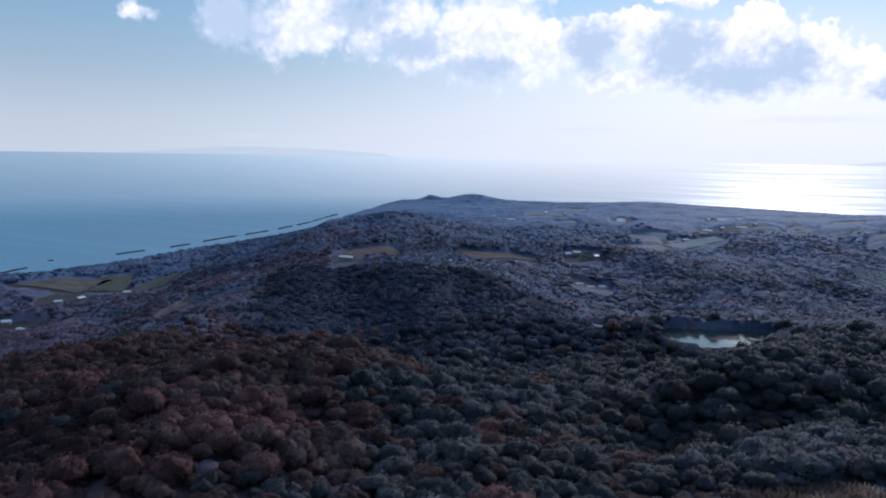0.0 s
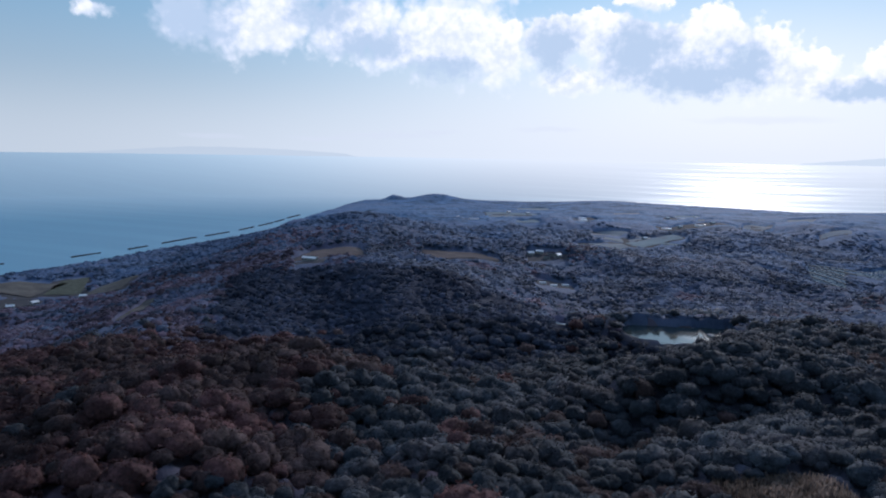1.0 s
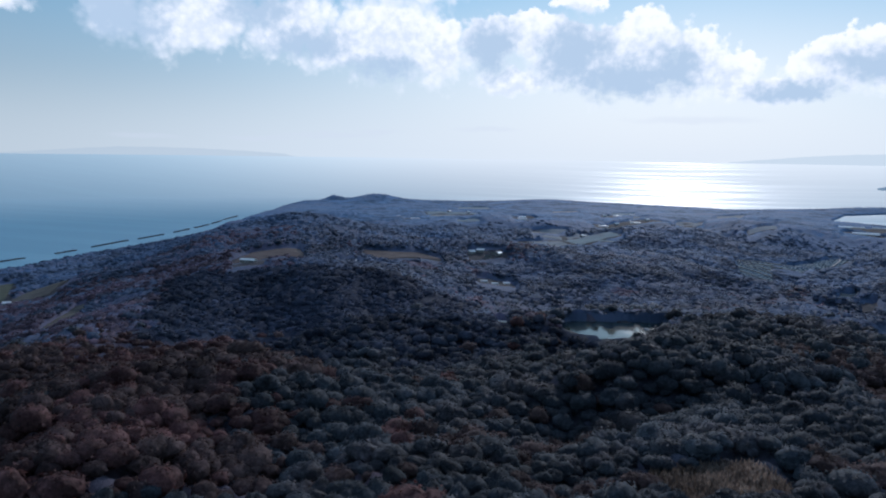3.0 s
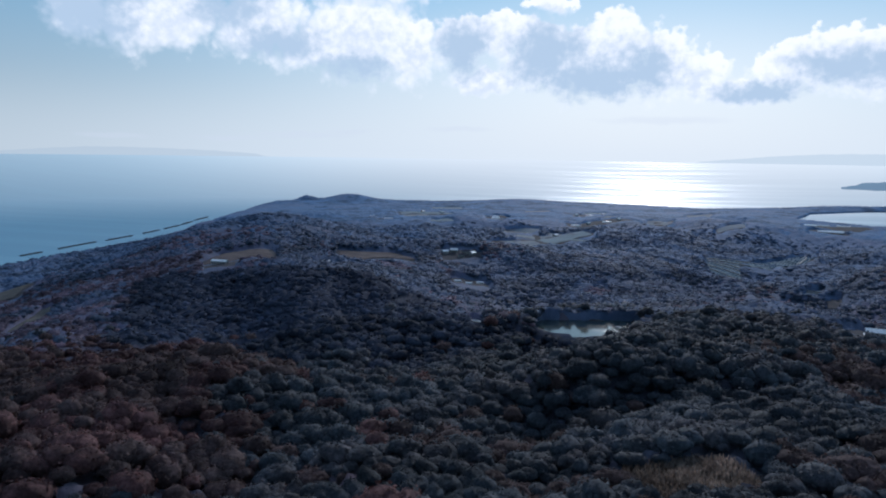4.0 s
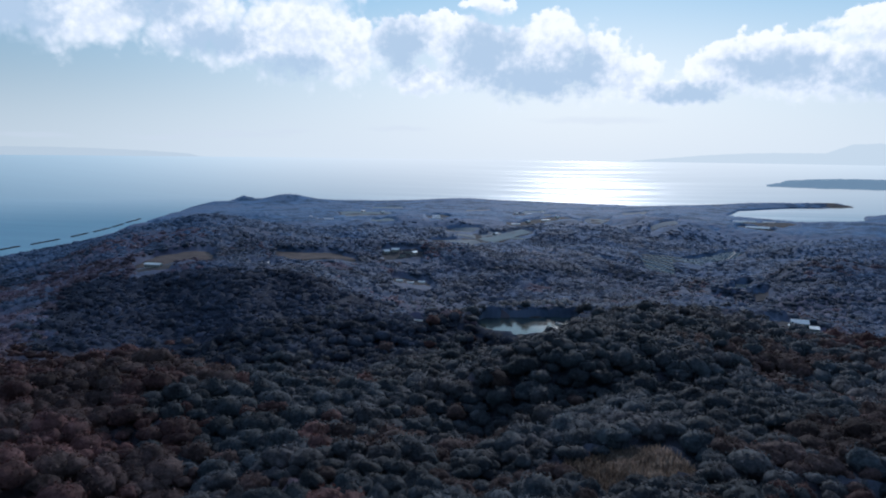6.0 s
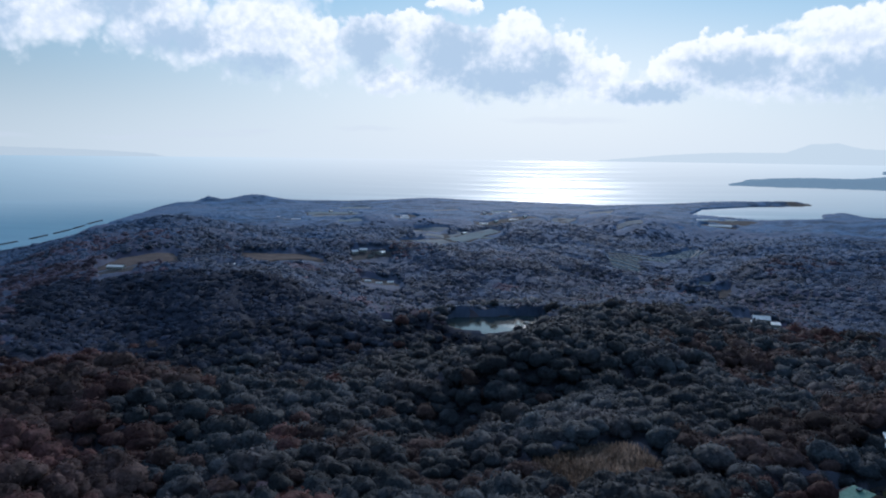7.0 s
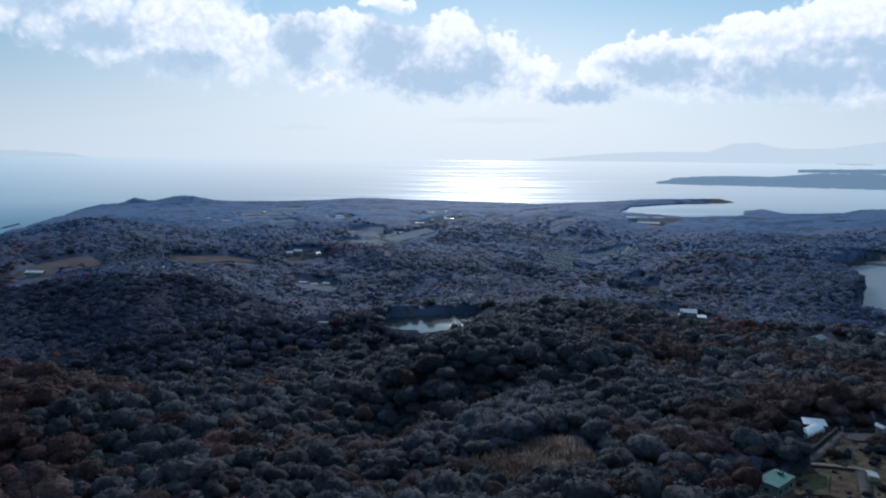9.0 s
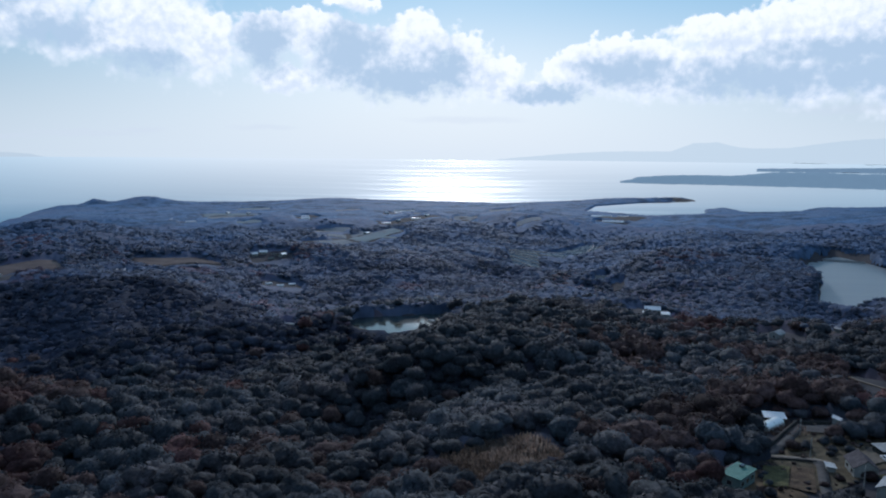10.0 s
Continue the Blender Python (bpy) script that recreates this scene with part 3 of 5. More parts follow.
def relief(x, y):
    r = np.hypot(x, y)
    z = (fbm(x / 150, y / 150, 3, 3) - 0.47) * 14 * smooth(r, 60, 320)
    gully = np.abs(fbm(x / 210 + 0.4 * fbm(x / 120, y / 120, 2, 9), y / 280, 2, 31) - 0.44)
    z += (gully - 0.09) * 80 * smooth(r, 340, 700) * (1 - smooth(r, 1800, 3000))
    z += (fbm(x / 42, y / 42, 3, 63) - 0.44) * 9 * smooth(r, 100, 200) * (1 - 0.75 * smooth(r, 420, 650)) * (1 - smooth(r, 800, 1200))
    for (ax, ay), (bx, by), amp, wide in CREASES:
        dx, dy = bx - ax, by - ay
        k = np.clip(((x - ax) * dx + (y - ay) * dy) / (dx * dx + dy * dy), 0, 1)
        z += amp * np.exp(-((x - ax - k * dx) ** 2 + (y - ay - k * dy) ** 2) / (2 * wide * wide))
    return z * (1 - 0.85 * (1 - smooth(np.hypot(x - HAMLET[0], y - HAMLET[1]) / HAMLET[2], 0.75, 1.3)))


HAMLET = (195, 150, 62)


HEADLAND = [(-63, 3108, 22, 36), (132, 3157, 24, 78), (-195, 3011, 10, 67), (460, 3067, -7, 67), (892, 3150, 7, 123), (223, 3248, -10, 44)]


def height(x, y):
    x, y = np.asarray(x, float), np.asarray(y, float)
    z = np.full(x.shape, BASE_HEIGHT)
    for hx, hy, amp, size in LANDFORMS:
        z += amp * np.exp(-((x - hx) ** 2 + (y - hy) ** 2) / (2 * size * size))
    z += relief(x, y)
    d = shore_distance(x, y)
    r = np.hypot(x, y)
    z = np.maximum(z * (1 - (0.45 + 0.35 * smooth(np.degrees(np.arctan2(x, y)), 7, 13) * (1 - smooth(np.degrees(np.arctan2(x, y)), 33, 39))) * smooth(r, 2300, 2950)), 4)
    for hx, hy, amp, size in HEADLAND:
        z += amp * np.exp(-((x - hx) ** 2 + (y - hy) ** 2) / (2 * size * size))
    z = np.where(d > 0, 2.0 + (z - 2.0) * smooth(d, 4, 95) ** 0.8, 0) * (d > 0) + np.clip(d, -60, 0) * 0.12 - 1.5 * (1 - smooth(d, -5, 14))
    for w in WATERS:
        q = in_water(x, y, w)
        z = z + (np.maximum(z, w[2] + 1.5) - z) * (1 - smooth(q, 1.3, 1.8))
        z = z + (w[2] - 4 - z) * (1 - smooth(q, 0.9, 1.08))
    return z + 184.0 * np.clip((r - 3600) / 1330, 0, 1) ** 1.3


LANDFORMS = HINTERLAND + NEAR_SLOPE + RIGHT_SLOPE + SPUR_AND_DARK_HILL + SUMMIT + COAST_SLOPE + PLATEAU + PENINSULA + RESERVOIR_VALLEY


def mesh_from(name, verts, faces, mats, smooth_shade=False):
    me = bpy.data.meshes.new(name)
    verts, faces = np.asarray(verts, np.float32), np.asarray(faces, np.int32)
    k = faces.shape[1]
    me.vertices.add(len(verts))
    me.vertices.foreach_set("co", verts.ravel())
    me.loops.add(faces.size)
    me.loops.foreach_set("vertex_index", faces.ravel())
    me.polygons.add(len(faces))
    me.polygons.foreach_set("loop_start", np.arange(0, faces.size, k, dtype=np.int32))
    if smooth_shade:
        me.polygons.foreach_set("use_smooth", np.ones(len(faces), bool))
    me.update(calc_edges=True)
    for m in mats:
        me.materials.append(m)
    return me


def ring_sheet(name, n_turn, radii, zfun, mats):
    """One round sheet with finer rings towards the middle."""
    a = np.linspace(0, 2 * math.pi, n_turn, endpoint=False)
    rr, aa = np.meshgrid(radii, a, indexing="ij")
    x, y = rr * np.sin(aa), rr * np.cos(aa)
    v = np.stack([x, y, zfun(x, y)], -1).reshape(-1, 3)
    i = np.arange(len(radii) - 1)[:, None] * n_turn
    j = np.arange(n_turn)[None]
    k = (j + 1) % n_turn
    f = np.stack([i + j, i + k, i + n_turn + k, i + n_turn + j], -1).reshape(-1, 4)[:, ::-1]
    centre = len(v)
    v = np.vstack([v, [[0, 0, float(zfun(np.array([0.0]), np.array([0.0]))[0])]]])
    me = mesh_from(name, v, f, mats, True)
    return new(name, me)


ground = ring_sheet("ground", 380, np.concatenate([[0.02, 5.0], np.geomspace(14, 4600, 240)]), height, [M_GROUND])
tagged(ground, "dark leaf-littered hill ground falling towards a sandy coast", "ground", kind="structure")


# bent up beyond 3600 m so the rim meets the camera's horizon
def sea_bowl(x, y):
    r = np.hypot(x, y)
    return 184.0 * np.clip((r - 3600) / 1330, 0, 1) ** 1.3


sea = ring_sheet("sea", 240, np.geomspace(300, 2400, 12), sea_bowl, [M_SEA])
tagged(sea, "calm blue sea glittering towards the sun", "sea", kind="structure")

far_sea = ring_sheet("far_sea", 240, np.linspace(2400, 4930, 88), sea_bowl, [M_FAR_SEA])
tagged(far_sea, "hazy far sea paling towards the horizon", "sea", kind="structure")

# ---------------------------------------------------------------- woods
def lobed_dome(rng, rows, sides, lobes, squat, depth):
    """A closed crown: a dome that swells into rounded heads of foliage, with creases between them."""
    heads = rng.normal(size=(lobes, 3))
    heads[:, 2] = np.abs(heads[:, 2]) * 0.9 + 0.05
    heads /= np.linalg.norm(heads, axis=1)[:, None]
    swell = rng.uniform(0.75, 1.1, lobes)
    lean = rng.normal(size=2) * 0.14
    d = [(0.0, 0.0, 1.0)]
    for i in range(rows):
        t = (i + 1) / rows * 1.95
        for j in range(sides):
            a = (j + 0.5 * (i % 2) + rng.uniform(-0.25, 0.25)) * 2 * math.pi / sides
            u = t + rng.uniform(-0.08, 0.08)
            d.append((math.sin(u) * math.cos(a), math.sin(u) * math.sin(a), math.cos(u)))
    d = np.array(d)
    near = np.max(np.sqrt(np.clip(1 - (2 - 2 * d @ heads.T) / 0.62, 0, 1)) * swell, axis=1)
    v = d * (1 - depth + depth * near + rng.normal(size=len(d)) * 0.03)[:, None]
    v[:, :2] += lean * np.clip(v[:, 2:3], 0, 1)
    v[:, 2] *= squat
    f = [(0, 1 + j, 1 + (j + 1) % sides) for j in range(sides)]
    for i in range(rows - 1):
        for j in range(sides):
            p, q = 1 + i * sides + j, 1 + i * sides + (j + 1) % sides
            if i % 2:
                f += [(p, p + sides, q + sides), (p, q + sides, q)]
            else:
                f += [(p, p + sides, q), (q, p + sides, q + sides)]
    f = np.array(f)
    n = np.zeros_like(v)
    cross = np.cross(v[f[:, 1]] - v[f[:, 0]], v[f[:, 2]] - v[f[:, 0]])
    for k in range(3):
        np.add.at(n, f[:, k], cross)
    n /= np.linalg.norm(n, axis=1)[:, None] + 1e-9
    return v, f, n


def leaves_over(rng, v, n, count, size, reach):
    """Loose three-cornered leaf sprays all over a crown, standing out of it by up to reach."""
    at = rng.integers(0, len(v), count)
    to = rng.integers(0, len(v), count)
    near = np.linalg.norm(v[at] - v[to], axis=1) < 0.6
    k = np.where(near, rng.uniform(0, 0.7, count), 0)[:, None]
    c, out = v[at] * (1 - k) + v[to] * k, n[at] * (1 - k) + n[to] * k
    out /= np.linalg.norm(out, axis=1)[:, None] + 1e-9
    c = c + out * rng.uniform(-0.02, reach, (count, 1)) + rng.normal(size=(count, 3)) * 0.05
    face = out + rng.normal(size=(count, 3)) * 0.42
    side = np.cross(face, rng.normal(size=(count, 3)))
    side /= np.linalg.norm(side, axis=1)[:, None]
    up = np.cross(side, face)
    up /= np.linalg.norm(up, axis=1)[:, None]
    r = size * rng.uniform(0.6, 1.5, (count, 3))
    tri = np.stack([c + side * r[:, :1], c + (up * 0.87 - side * 0.5) * r[:, 1:2], c - (up * 0.87 + side * 0.5) * r[:, 2:]], 1)
    soft = out * 0.8 + rng.normal(size=(count, 3)) * 0.3 + (0, 0, 0.25)
    soft /= np.linalg.norm(soft, axis=1)[:, None]
    back = np.einsum("ij,ij->i", np.cross(tri[:, 1] - tri[:, 0], tri[:, 2] - tri[:, 0]), soft) < 0
    tri[back] = tri[back][:, ::-1]
    return tri.reshape(-1, 3), np.arange(count * 3).reshape(-1, 3), np.repeat(soft, 3, 0)


def crown_template(rng, rows, sides, sprays, squat=0.85, size=0.08, lobes=9, depth=0.48, reach=0.14):
    """A crown: a lobed dome with leaf sprays standing out of it all round."""
    v, f, n = lobed_dome(rng, rows, sides, lobes, squat, depth)
    if not sprays:
        return v, f, n
    lv, lf, ln = leaves_over(rng, v, n, sprays, size, reach)
    return np.vstack([v, lv]), np.vstack([f, lf + len(v)]), np.vstack([n, ln])


def dome_template(rng, sides, rows=3, sprays=0, squat=0.7):
    """A small far crown of uneven outline."""
    return crown_template(rng, rows, sides, sprays, squat, 0.17, 5, 0.45, 0.16)


def rounded_normals(me, normals):
    """Crowns shade as rounded masses instead of facet by facet."""
    a = me.attributes.new("custom_normal", "FLOAT_VECTOR", "POINT")
    a.data.foreach_set("vector", np.asarray(normals, np.float32).ravel())


def canopy(name, spots, templates, mat, label, rng, lie=0.3):
    """Many crowns in one mesh. spots: x, y, z of the ground, radius, crown height above the ground."""
    vs, fs, ns, base = [], [], [], 0
    pick = rng.integers(0, len(templates), len(spots))
    # far woods shade with the lie of the land
    x, y, e = spots[:, 0], spots[:, 1], 7.0
    slope = np.stack([(height(x - e, y) - height(x + e, y)) / (2 * e), (height(x, y - e) - height(x, y + e)) / (2 * e), np.ones(len(x))], -1)
    slope /= np.linalg.norm(slope, axis=1)[:, None]
    turn = rng.uniform(0, 2 * math.pi, len(spots))
    for t, (tv, tf, tn) in enumerate(templates):
        s = spots[pick == t]
        if not len(s):
            continue
        c, n = np.cos(turn[pick == t])[:, None], np.sin(turn[pick == t])[:, None]
        r = s[:, 3:4]
        x = (tv[None, :, 0] * c - tv[None, :, 1] * n) * r + s[:, 0:1]
        y = (tv[None, :, 0] * n + tv[None, :, 1] * c) * r + s[:, 1:2]
        z = tv[None, :, 2] * r * s[:, 5:6] + s[:, 2:3] + s[:, 4:5]
        v = np.stack([x, y, z], -1).reshape(-1, 3)
        f = (tf[None] + (np.arange(len(s)) * len(tv))[:, None, None]).reshape(-1, 3) + base
        base += len(v)
        nx, ny = tn[None, :, 0] * c - tn[None, :, 1] * n, tn[None, :, 0] * n + tn[None, :, 1] * c
        nn = np.stack([nx, ny, np.broadcast_to(tn[None, :, 2], nx.shape)], -1) * (1 - lie) + slope[pick == t][:, None] * lie
        ns.append((nn / np.linalg.norm(nn, axis=-1)[..., None]).reshape(-1, 3))
        vs.append(v), fs.append(f)
    me = mesh_from(name, np.vstack(vs), np.vstack(fs), [mat])
    rounded_normals(me, np.vstack(ns))
    ob = new(name, me)
    return tagged(ob, label, "trees", kind="stuff")


def clear_of_woods(x, y):
    """True where nothing but trees may stand."""
    ok = shore_distance(x, y) > np.where(np.hypot(x, y) > 2000, 2, 11)
    for w in WATERS:
        ok &= in_water(x, y, w) > 1.05
    wx, wy = x + (fbm(x / 16, y / 16, 3, 91) - 0.44) * 26, y + (fbm(x / 16, y / 16, 3, 92) - 0.44) * 26
    for f in CLEARINGS:
        ok &= ~in_patch(wx, wy, f)
    for f in HAMLET_PLOTS + SMALL_PLOTS:
        ok &= ~in_patch(x, y, f)
    return ok


def sight_gap(x, y):
    """True on strips before and behind the fields and before the pond, kept low to fit the camera's view."""
    r = np.hypot(x, y)
    low = np.zeros(x.shape, bool)
    for step in (-12, 12, 25, 38, 58, 82):
        for f in CLEARINGS:
            low |= in_patch(x * (1 + step / r), y * (1 + step / r), f) & ((step < 50) | (r > 800)) & ((step < 70) | (r > 1500))
    for step in (8, 18):
        low |= in_water(x * (1 + step / r), y * (1 + step / r), WATERS[0]) < 1.0
    return low


def in_patch(x, y, corners):
    inside = np.zeros(np.shape(x), bool)
    for (ax, ay), (bx, by) in zip(corners, corners[1:] + corners[:1]):
        inside ^= ((ay > y) != (by > y)) & (x < (bx - ax) * (y - ay) / (by - ay + 1e-9) + ax)
    return inside


# open ground among the trees: four corners in the plan each
CLEARINGS = [
    [(-155, 908), (-134, 992), (-63, 1025), (-50, 906)], [(17, 1080), (112, 1073), (139, 976), (42, 961)], [(-136, 832), (-138, 891), (-97, 890), (-95, 830)], [(-14, 879), (-14, 927), (22, 921), (22, 879)],
    [(178, 1015), (178, 1066), (240, 1066), (240, 1015)], [(160, 850), (160, 885), (215, 885), (215, 850)], [(124, 566), (130, 619), (146, 621), (142, 568)], [(314, 1296), (342, 1478), (585, 1575), (572, 1394)],
    [(627, 1038), (725, 1248), (781, 1213), (669, 1018)], [(760, 1199), (1004, 1317), (1018, 1289), (781, 1115)], [(920, 1519), (948, 1575), (1087, 1673), (1045, 1589)], [(1394, 1701), (1422, 1896), (1561, 1952), (1561, 1756)], [(1262, 1603), (1262, 1666), (1352, 1666), (1352, 1603)],
    [(-669, 1045), (-620, 1157), (-551, 1185), (-551, 1038)], [(-558, 1066), (-583, 1199), (-544, 1241), (-488, 1073)], [(-578, 962), (-578, 1038), (-523, 1038), (-523, 962)], [(-481, 1025), (-481, 1157), (-411, 1157), (-411, 1032)], [(-512, 754), (-515, 808), (-458, 805), (-453, 748)],
    [(170, 2060), (170, 2135), (238, 2135), (238, 2060)], [(525, 2165), (525, 2235), (590, 2235), (590, 2165)], [(468, 1948), (468, 2000), (528, 2000), (528, 1948)], [(265, 2356), (265, 2495), (460, 2495), (460, 2356)], [(655, 1812), (683, 1910), (864, 1910), (864, 1784)], [(836, 2230), (836, 2342), (976, 2342), (976, 2230)],
    [(384, 424), (388, 470), (428, 476), (430, 436)], [(362, 292), (393, 337), (426, 344), (407, 300)], [(420, 300), (470, 345), (510, 368), (484, 326)], [(300, 184), (309, 215), (324, 217), (317, 184)],
    [(591, 737), (613, 760), (636, 760), (612, 724)], [(-284, 650), (-306, 836), (-292, 834), (-266, 652)]]
FIELD_STRIPS = [[(266, 2290), (281, 2351), (393, 2393), (376, 2332)], [(299, 1949), (332, 2120), (367, 1910), (357, 1894)], [(433, 1634), (471, 1754), (554, 1717), (540, 1690)], [(450, 1588), (463, 1616), (560, 1582), (528, 1504)], [(475, 1433), (489, 1463), (532, 1346), (525, 1339)], [(539, 1630), (551, 1651), (548, 1446), (538, 1433)], [(309, 1278), (372, 1519), (436, 1536), (417, 1486)], [(930, 2421), (992, 2564), (1100, 2585), (994, 2353)], [(813, 1944), (924, 2193), (984, 2157), (968, 2135)], [(844, 1736), (923, 1887), (1070, 2004), (948, 1784)], [(429, 2752), (453, 2848), (583, 2861), (558, 2778)], [(746, 2524), (794, 2660), (906, 2687), (871, 2607)], [(1314, 2391), (1367, 2474), (1513, 2533), (1155, 1943)]]
CLEARINGS += FIELD_STRIPS
HAMLET_PLOTS = [
    [(138, 112), (140, 132), (160, 134), (164, 116)],
    [(145, 126), (148, 148), (172, 152), (176, 122)], [(160, 118), (176, 150), (195, 148), (206, 120)], [(184, 144), (200, 170), (242, 173), (245, 136)], [(196, 112), (196, 146), (247, 151), (240, 108)], [(200, 160), (205, 184), (229, 185), (228, 160)], [(172, 100), (165, 125), (205, 130), (205, 95)]]
SMALL_PLOTS = [[(84, 166), (88, 192), (126, 200), (128, 172), (108, 164)]]


# hill face whose shade is painted as darker cedar, and drifts of autumn colour: x, y, size
SHADED_FACE = [[(-199, 800), (-93, 798), (58, 741), (121, 677), (135, 590), (160, 540), (124, 476), (66, 420), (24, 479), (-20, 480), (-50, 470), (-75, 560), (-110, 560), (-164, 567)], [(100, 560), (165, 549), (184, 495), (126, 475), (65, 435), (60, 520)]]
RUSSET_DRIFTS = [(-70, 530, 17), (-104, 250, 13), (-48, 324, 12), (-70, 248, 14), (46, 368, 13), (-194, 359, 22), (-404, 681, 45), (-311, 714, 40), (-155, 296, 18), (-27, 269, 8), (-103, 290, 12), (-162, 269, 15), (15, 250, 7), (0, 285, 8), (18, 233, 6),
                 (243, 231, 8), (-250, 470, 30), (-300, 560, 30), (-230, 420, 20), (-360, 600, 30), (-120, 340, 10), (230, 640, 14), (300, 690, 14), (195, 690, 12), (90, 880, 20), (330, 800, 16), (160, 900, 14)]


BARE_DRIFTS = [(181, 184, 16), (167, 148, 10), (151, 176, 12), (225, 191, 16), (310, 213, 24), (578, 380, 30), (104, 142, 9), (252, 189, 16), (116, 173, 7)]


def shaded_face(x, y):
    wx, wy = x + (fbm(x / 30, y / 30, 3, 51) - 0.44) * 50, y + (fbm(x / 30, y / 30, 3, 52) - 0.44) * 70
    return in_patch(wx, wy, SHADED_FACE[0]) | in_patch(wx, wy, SHADED_FACE[1])


def autumn(x, y, drifts=RUSSET_DRIFTS):
    """How far into a drift of autumn trees, above 0 inside."""
    best = np.full(np.shape(x), -1.0)
    for cx, cy, size in drifts:
        best = np.maximum(best, 1 - np.hypot(x - cx, (y - cy) * 0.75) / size)
    return best + (fbm(x / 18, y / 18, 3, 66) - 0.44) * 1.2


def scatter(rng, r0, r1, a0, a1, spacing):
    """Jittered spots over a stretch of the plan, between two distances and two bearings."""
    n = int(r1 / spacing) + 1
    gx, gy = np.meshgrid(np.arange(-n, n + 1) * spacing, np.arange(-n, n + 1) * spacing)
    gx = gx + (np.round(gy / spacing) % 2) * spacing / 2
    x = (gx + rng.uniform(-0.42, 0.42, gx.shape) * spacing).ravel()
    y = (gy + rng.uniform(-0.42, 0.42, gx.shape) * spacing).ravel()
    r, a = np.hypot(x, y), np.degrees(np.arctan2(x, y))
    k = (r >= r0) & (r < r1) & (a > a0) & (a < a1)
    x, y = x[k], y[k]
    k = clear_of_woods(x, y) & ~sight_gap(x, y)
    return x[k], y[k]


def stand(rng, r0, r1, a0, a1, spacing, radius, shape, tall, fade=0):
    x, y = scatter(rng, r0, r1 + fade, a0, a1, spacing)
    if fade:
        k = rng.uniform(size=len(x)) > smooth(np.hypot(x, y), r1 - fade, r1 + fade)
        x, y = x[k], y[k]
    z = height(x, y)
    rad = radius * np.clip(np.exp(rng.normal(size=len(x)) * 0.30), 0.5, 1.7)
    spots = np.stack([x, y, z, rad, tall * rng.uniform(0.4, 1.0, len(x)) + rad * 0.4, rng.uniform(0.7, 1.2, len(x))], -1)
    warm = fbm(x / 130, y / 130, 3, 21) + rng.normal(size=len(x)) * 0.045
    bare = fbm(x / 90, y / 90, 3, 55) + rng.normal(size=len(x)) * 0.05
    west = smooth(-x, -100, 130) * 0.11 - smooth(x, 20, 110) * 0.09 + smooth(x - 0.45 * y, 40, 110) * 0.13 * (1 - smooth(np.hypot(x, y), 250, 330))
    kinds = np.where((warm + west > 0.585) | (autumn(x, y) + rng.normal(size=len(x)) * 0.2 > 0.05), 1, np.where((bare + west * 1.4 > 0.53) | (autumn(x, y, BARE_DRIFTS) > 0.0), 2, 0))
    kinds = np.where(shaded_face(x, y) & (rng.uniform(size=len(x)) < 0.93), 3, kinds)
    temps = [crown_template(rng, *shape) for _ in range(9)]
    for i, (kind, mat, text) in enumerate((("evergreen_woods", M_EVERGREEN, "dense dark green broadleaf wood covering the hillside"), ("russet_woods", M_RUSSET, "russet autumn trees among the evergreen wood"),
                                           ("bare_woods", M_BARE, "grey-brown leafless trees among the evergreen wood"),
                                           ("shaded_cedar_woods", M_NEAR_SHADED_CEDAR, "dark cedar wood on the steep hill face, its shade put into the colour"))):
        if (kinds == i).any():
            canopy(kind, spots[kinds == i], temps, mat, text, rng, 0.1)


def far_stand(rng, r0, r1, a0, a1, spacing, radius, tall, sides, kinds, fade):
    """Woods too far off to show leaves: rounded crowns, thinning out over the last stretch into the next wood."""
    x, y = scatter(rng, r0 - 70, r1 + fade, a0, a1, spacing)
    r = np.hypot(x, y)
    k = (rng.uniform(size=len(x)) > smooth(r, r1 - fade, r1 + fade)) & (rng.uniform(size=len(x)) < smooth(r, r0 - 70, r0 + 70))
    x, y = x[k], y[k]
    rad = radius * np.clip(np.exp(rng.normal(size=len(x)) * 0.28), 0.55, 1.7)
    spots = np.stack([x, y, height(x, y), rad, tall * rng.uniform(0.84, 1.0, len(x)), rng.uniform(0.6, 0.95, len(x))], -1)
    warm = fbm(x / 130, y / 130, 3, 21) + rng.normal(size=len(x)) * 0.05 + smooth(-x, -60, 200) * 0.19 - smooth(x, 50, 300) * 0.05
    sort = np.where((warm > 0.60) | (autumn(x, y) > 0.05), 1, 0) if len(kinds) > 1 else np.zeros(len(x), int)
    sort = np.where(shaded_face(x, y) & (len(kinds) > 2), 2, sort)
    temps = [dome_template(rng, sides, 3, 44 if r1 < 1500 else 8) for _ in range(10)]
    for i, (name, mat, text) in enumerate(kinds):
        if (sort == i).any():
            canopy(name, spots[sort == i], temps, mat, text, rng, 0.45 if r1 < 1500 else 0.55)


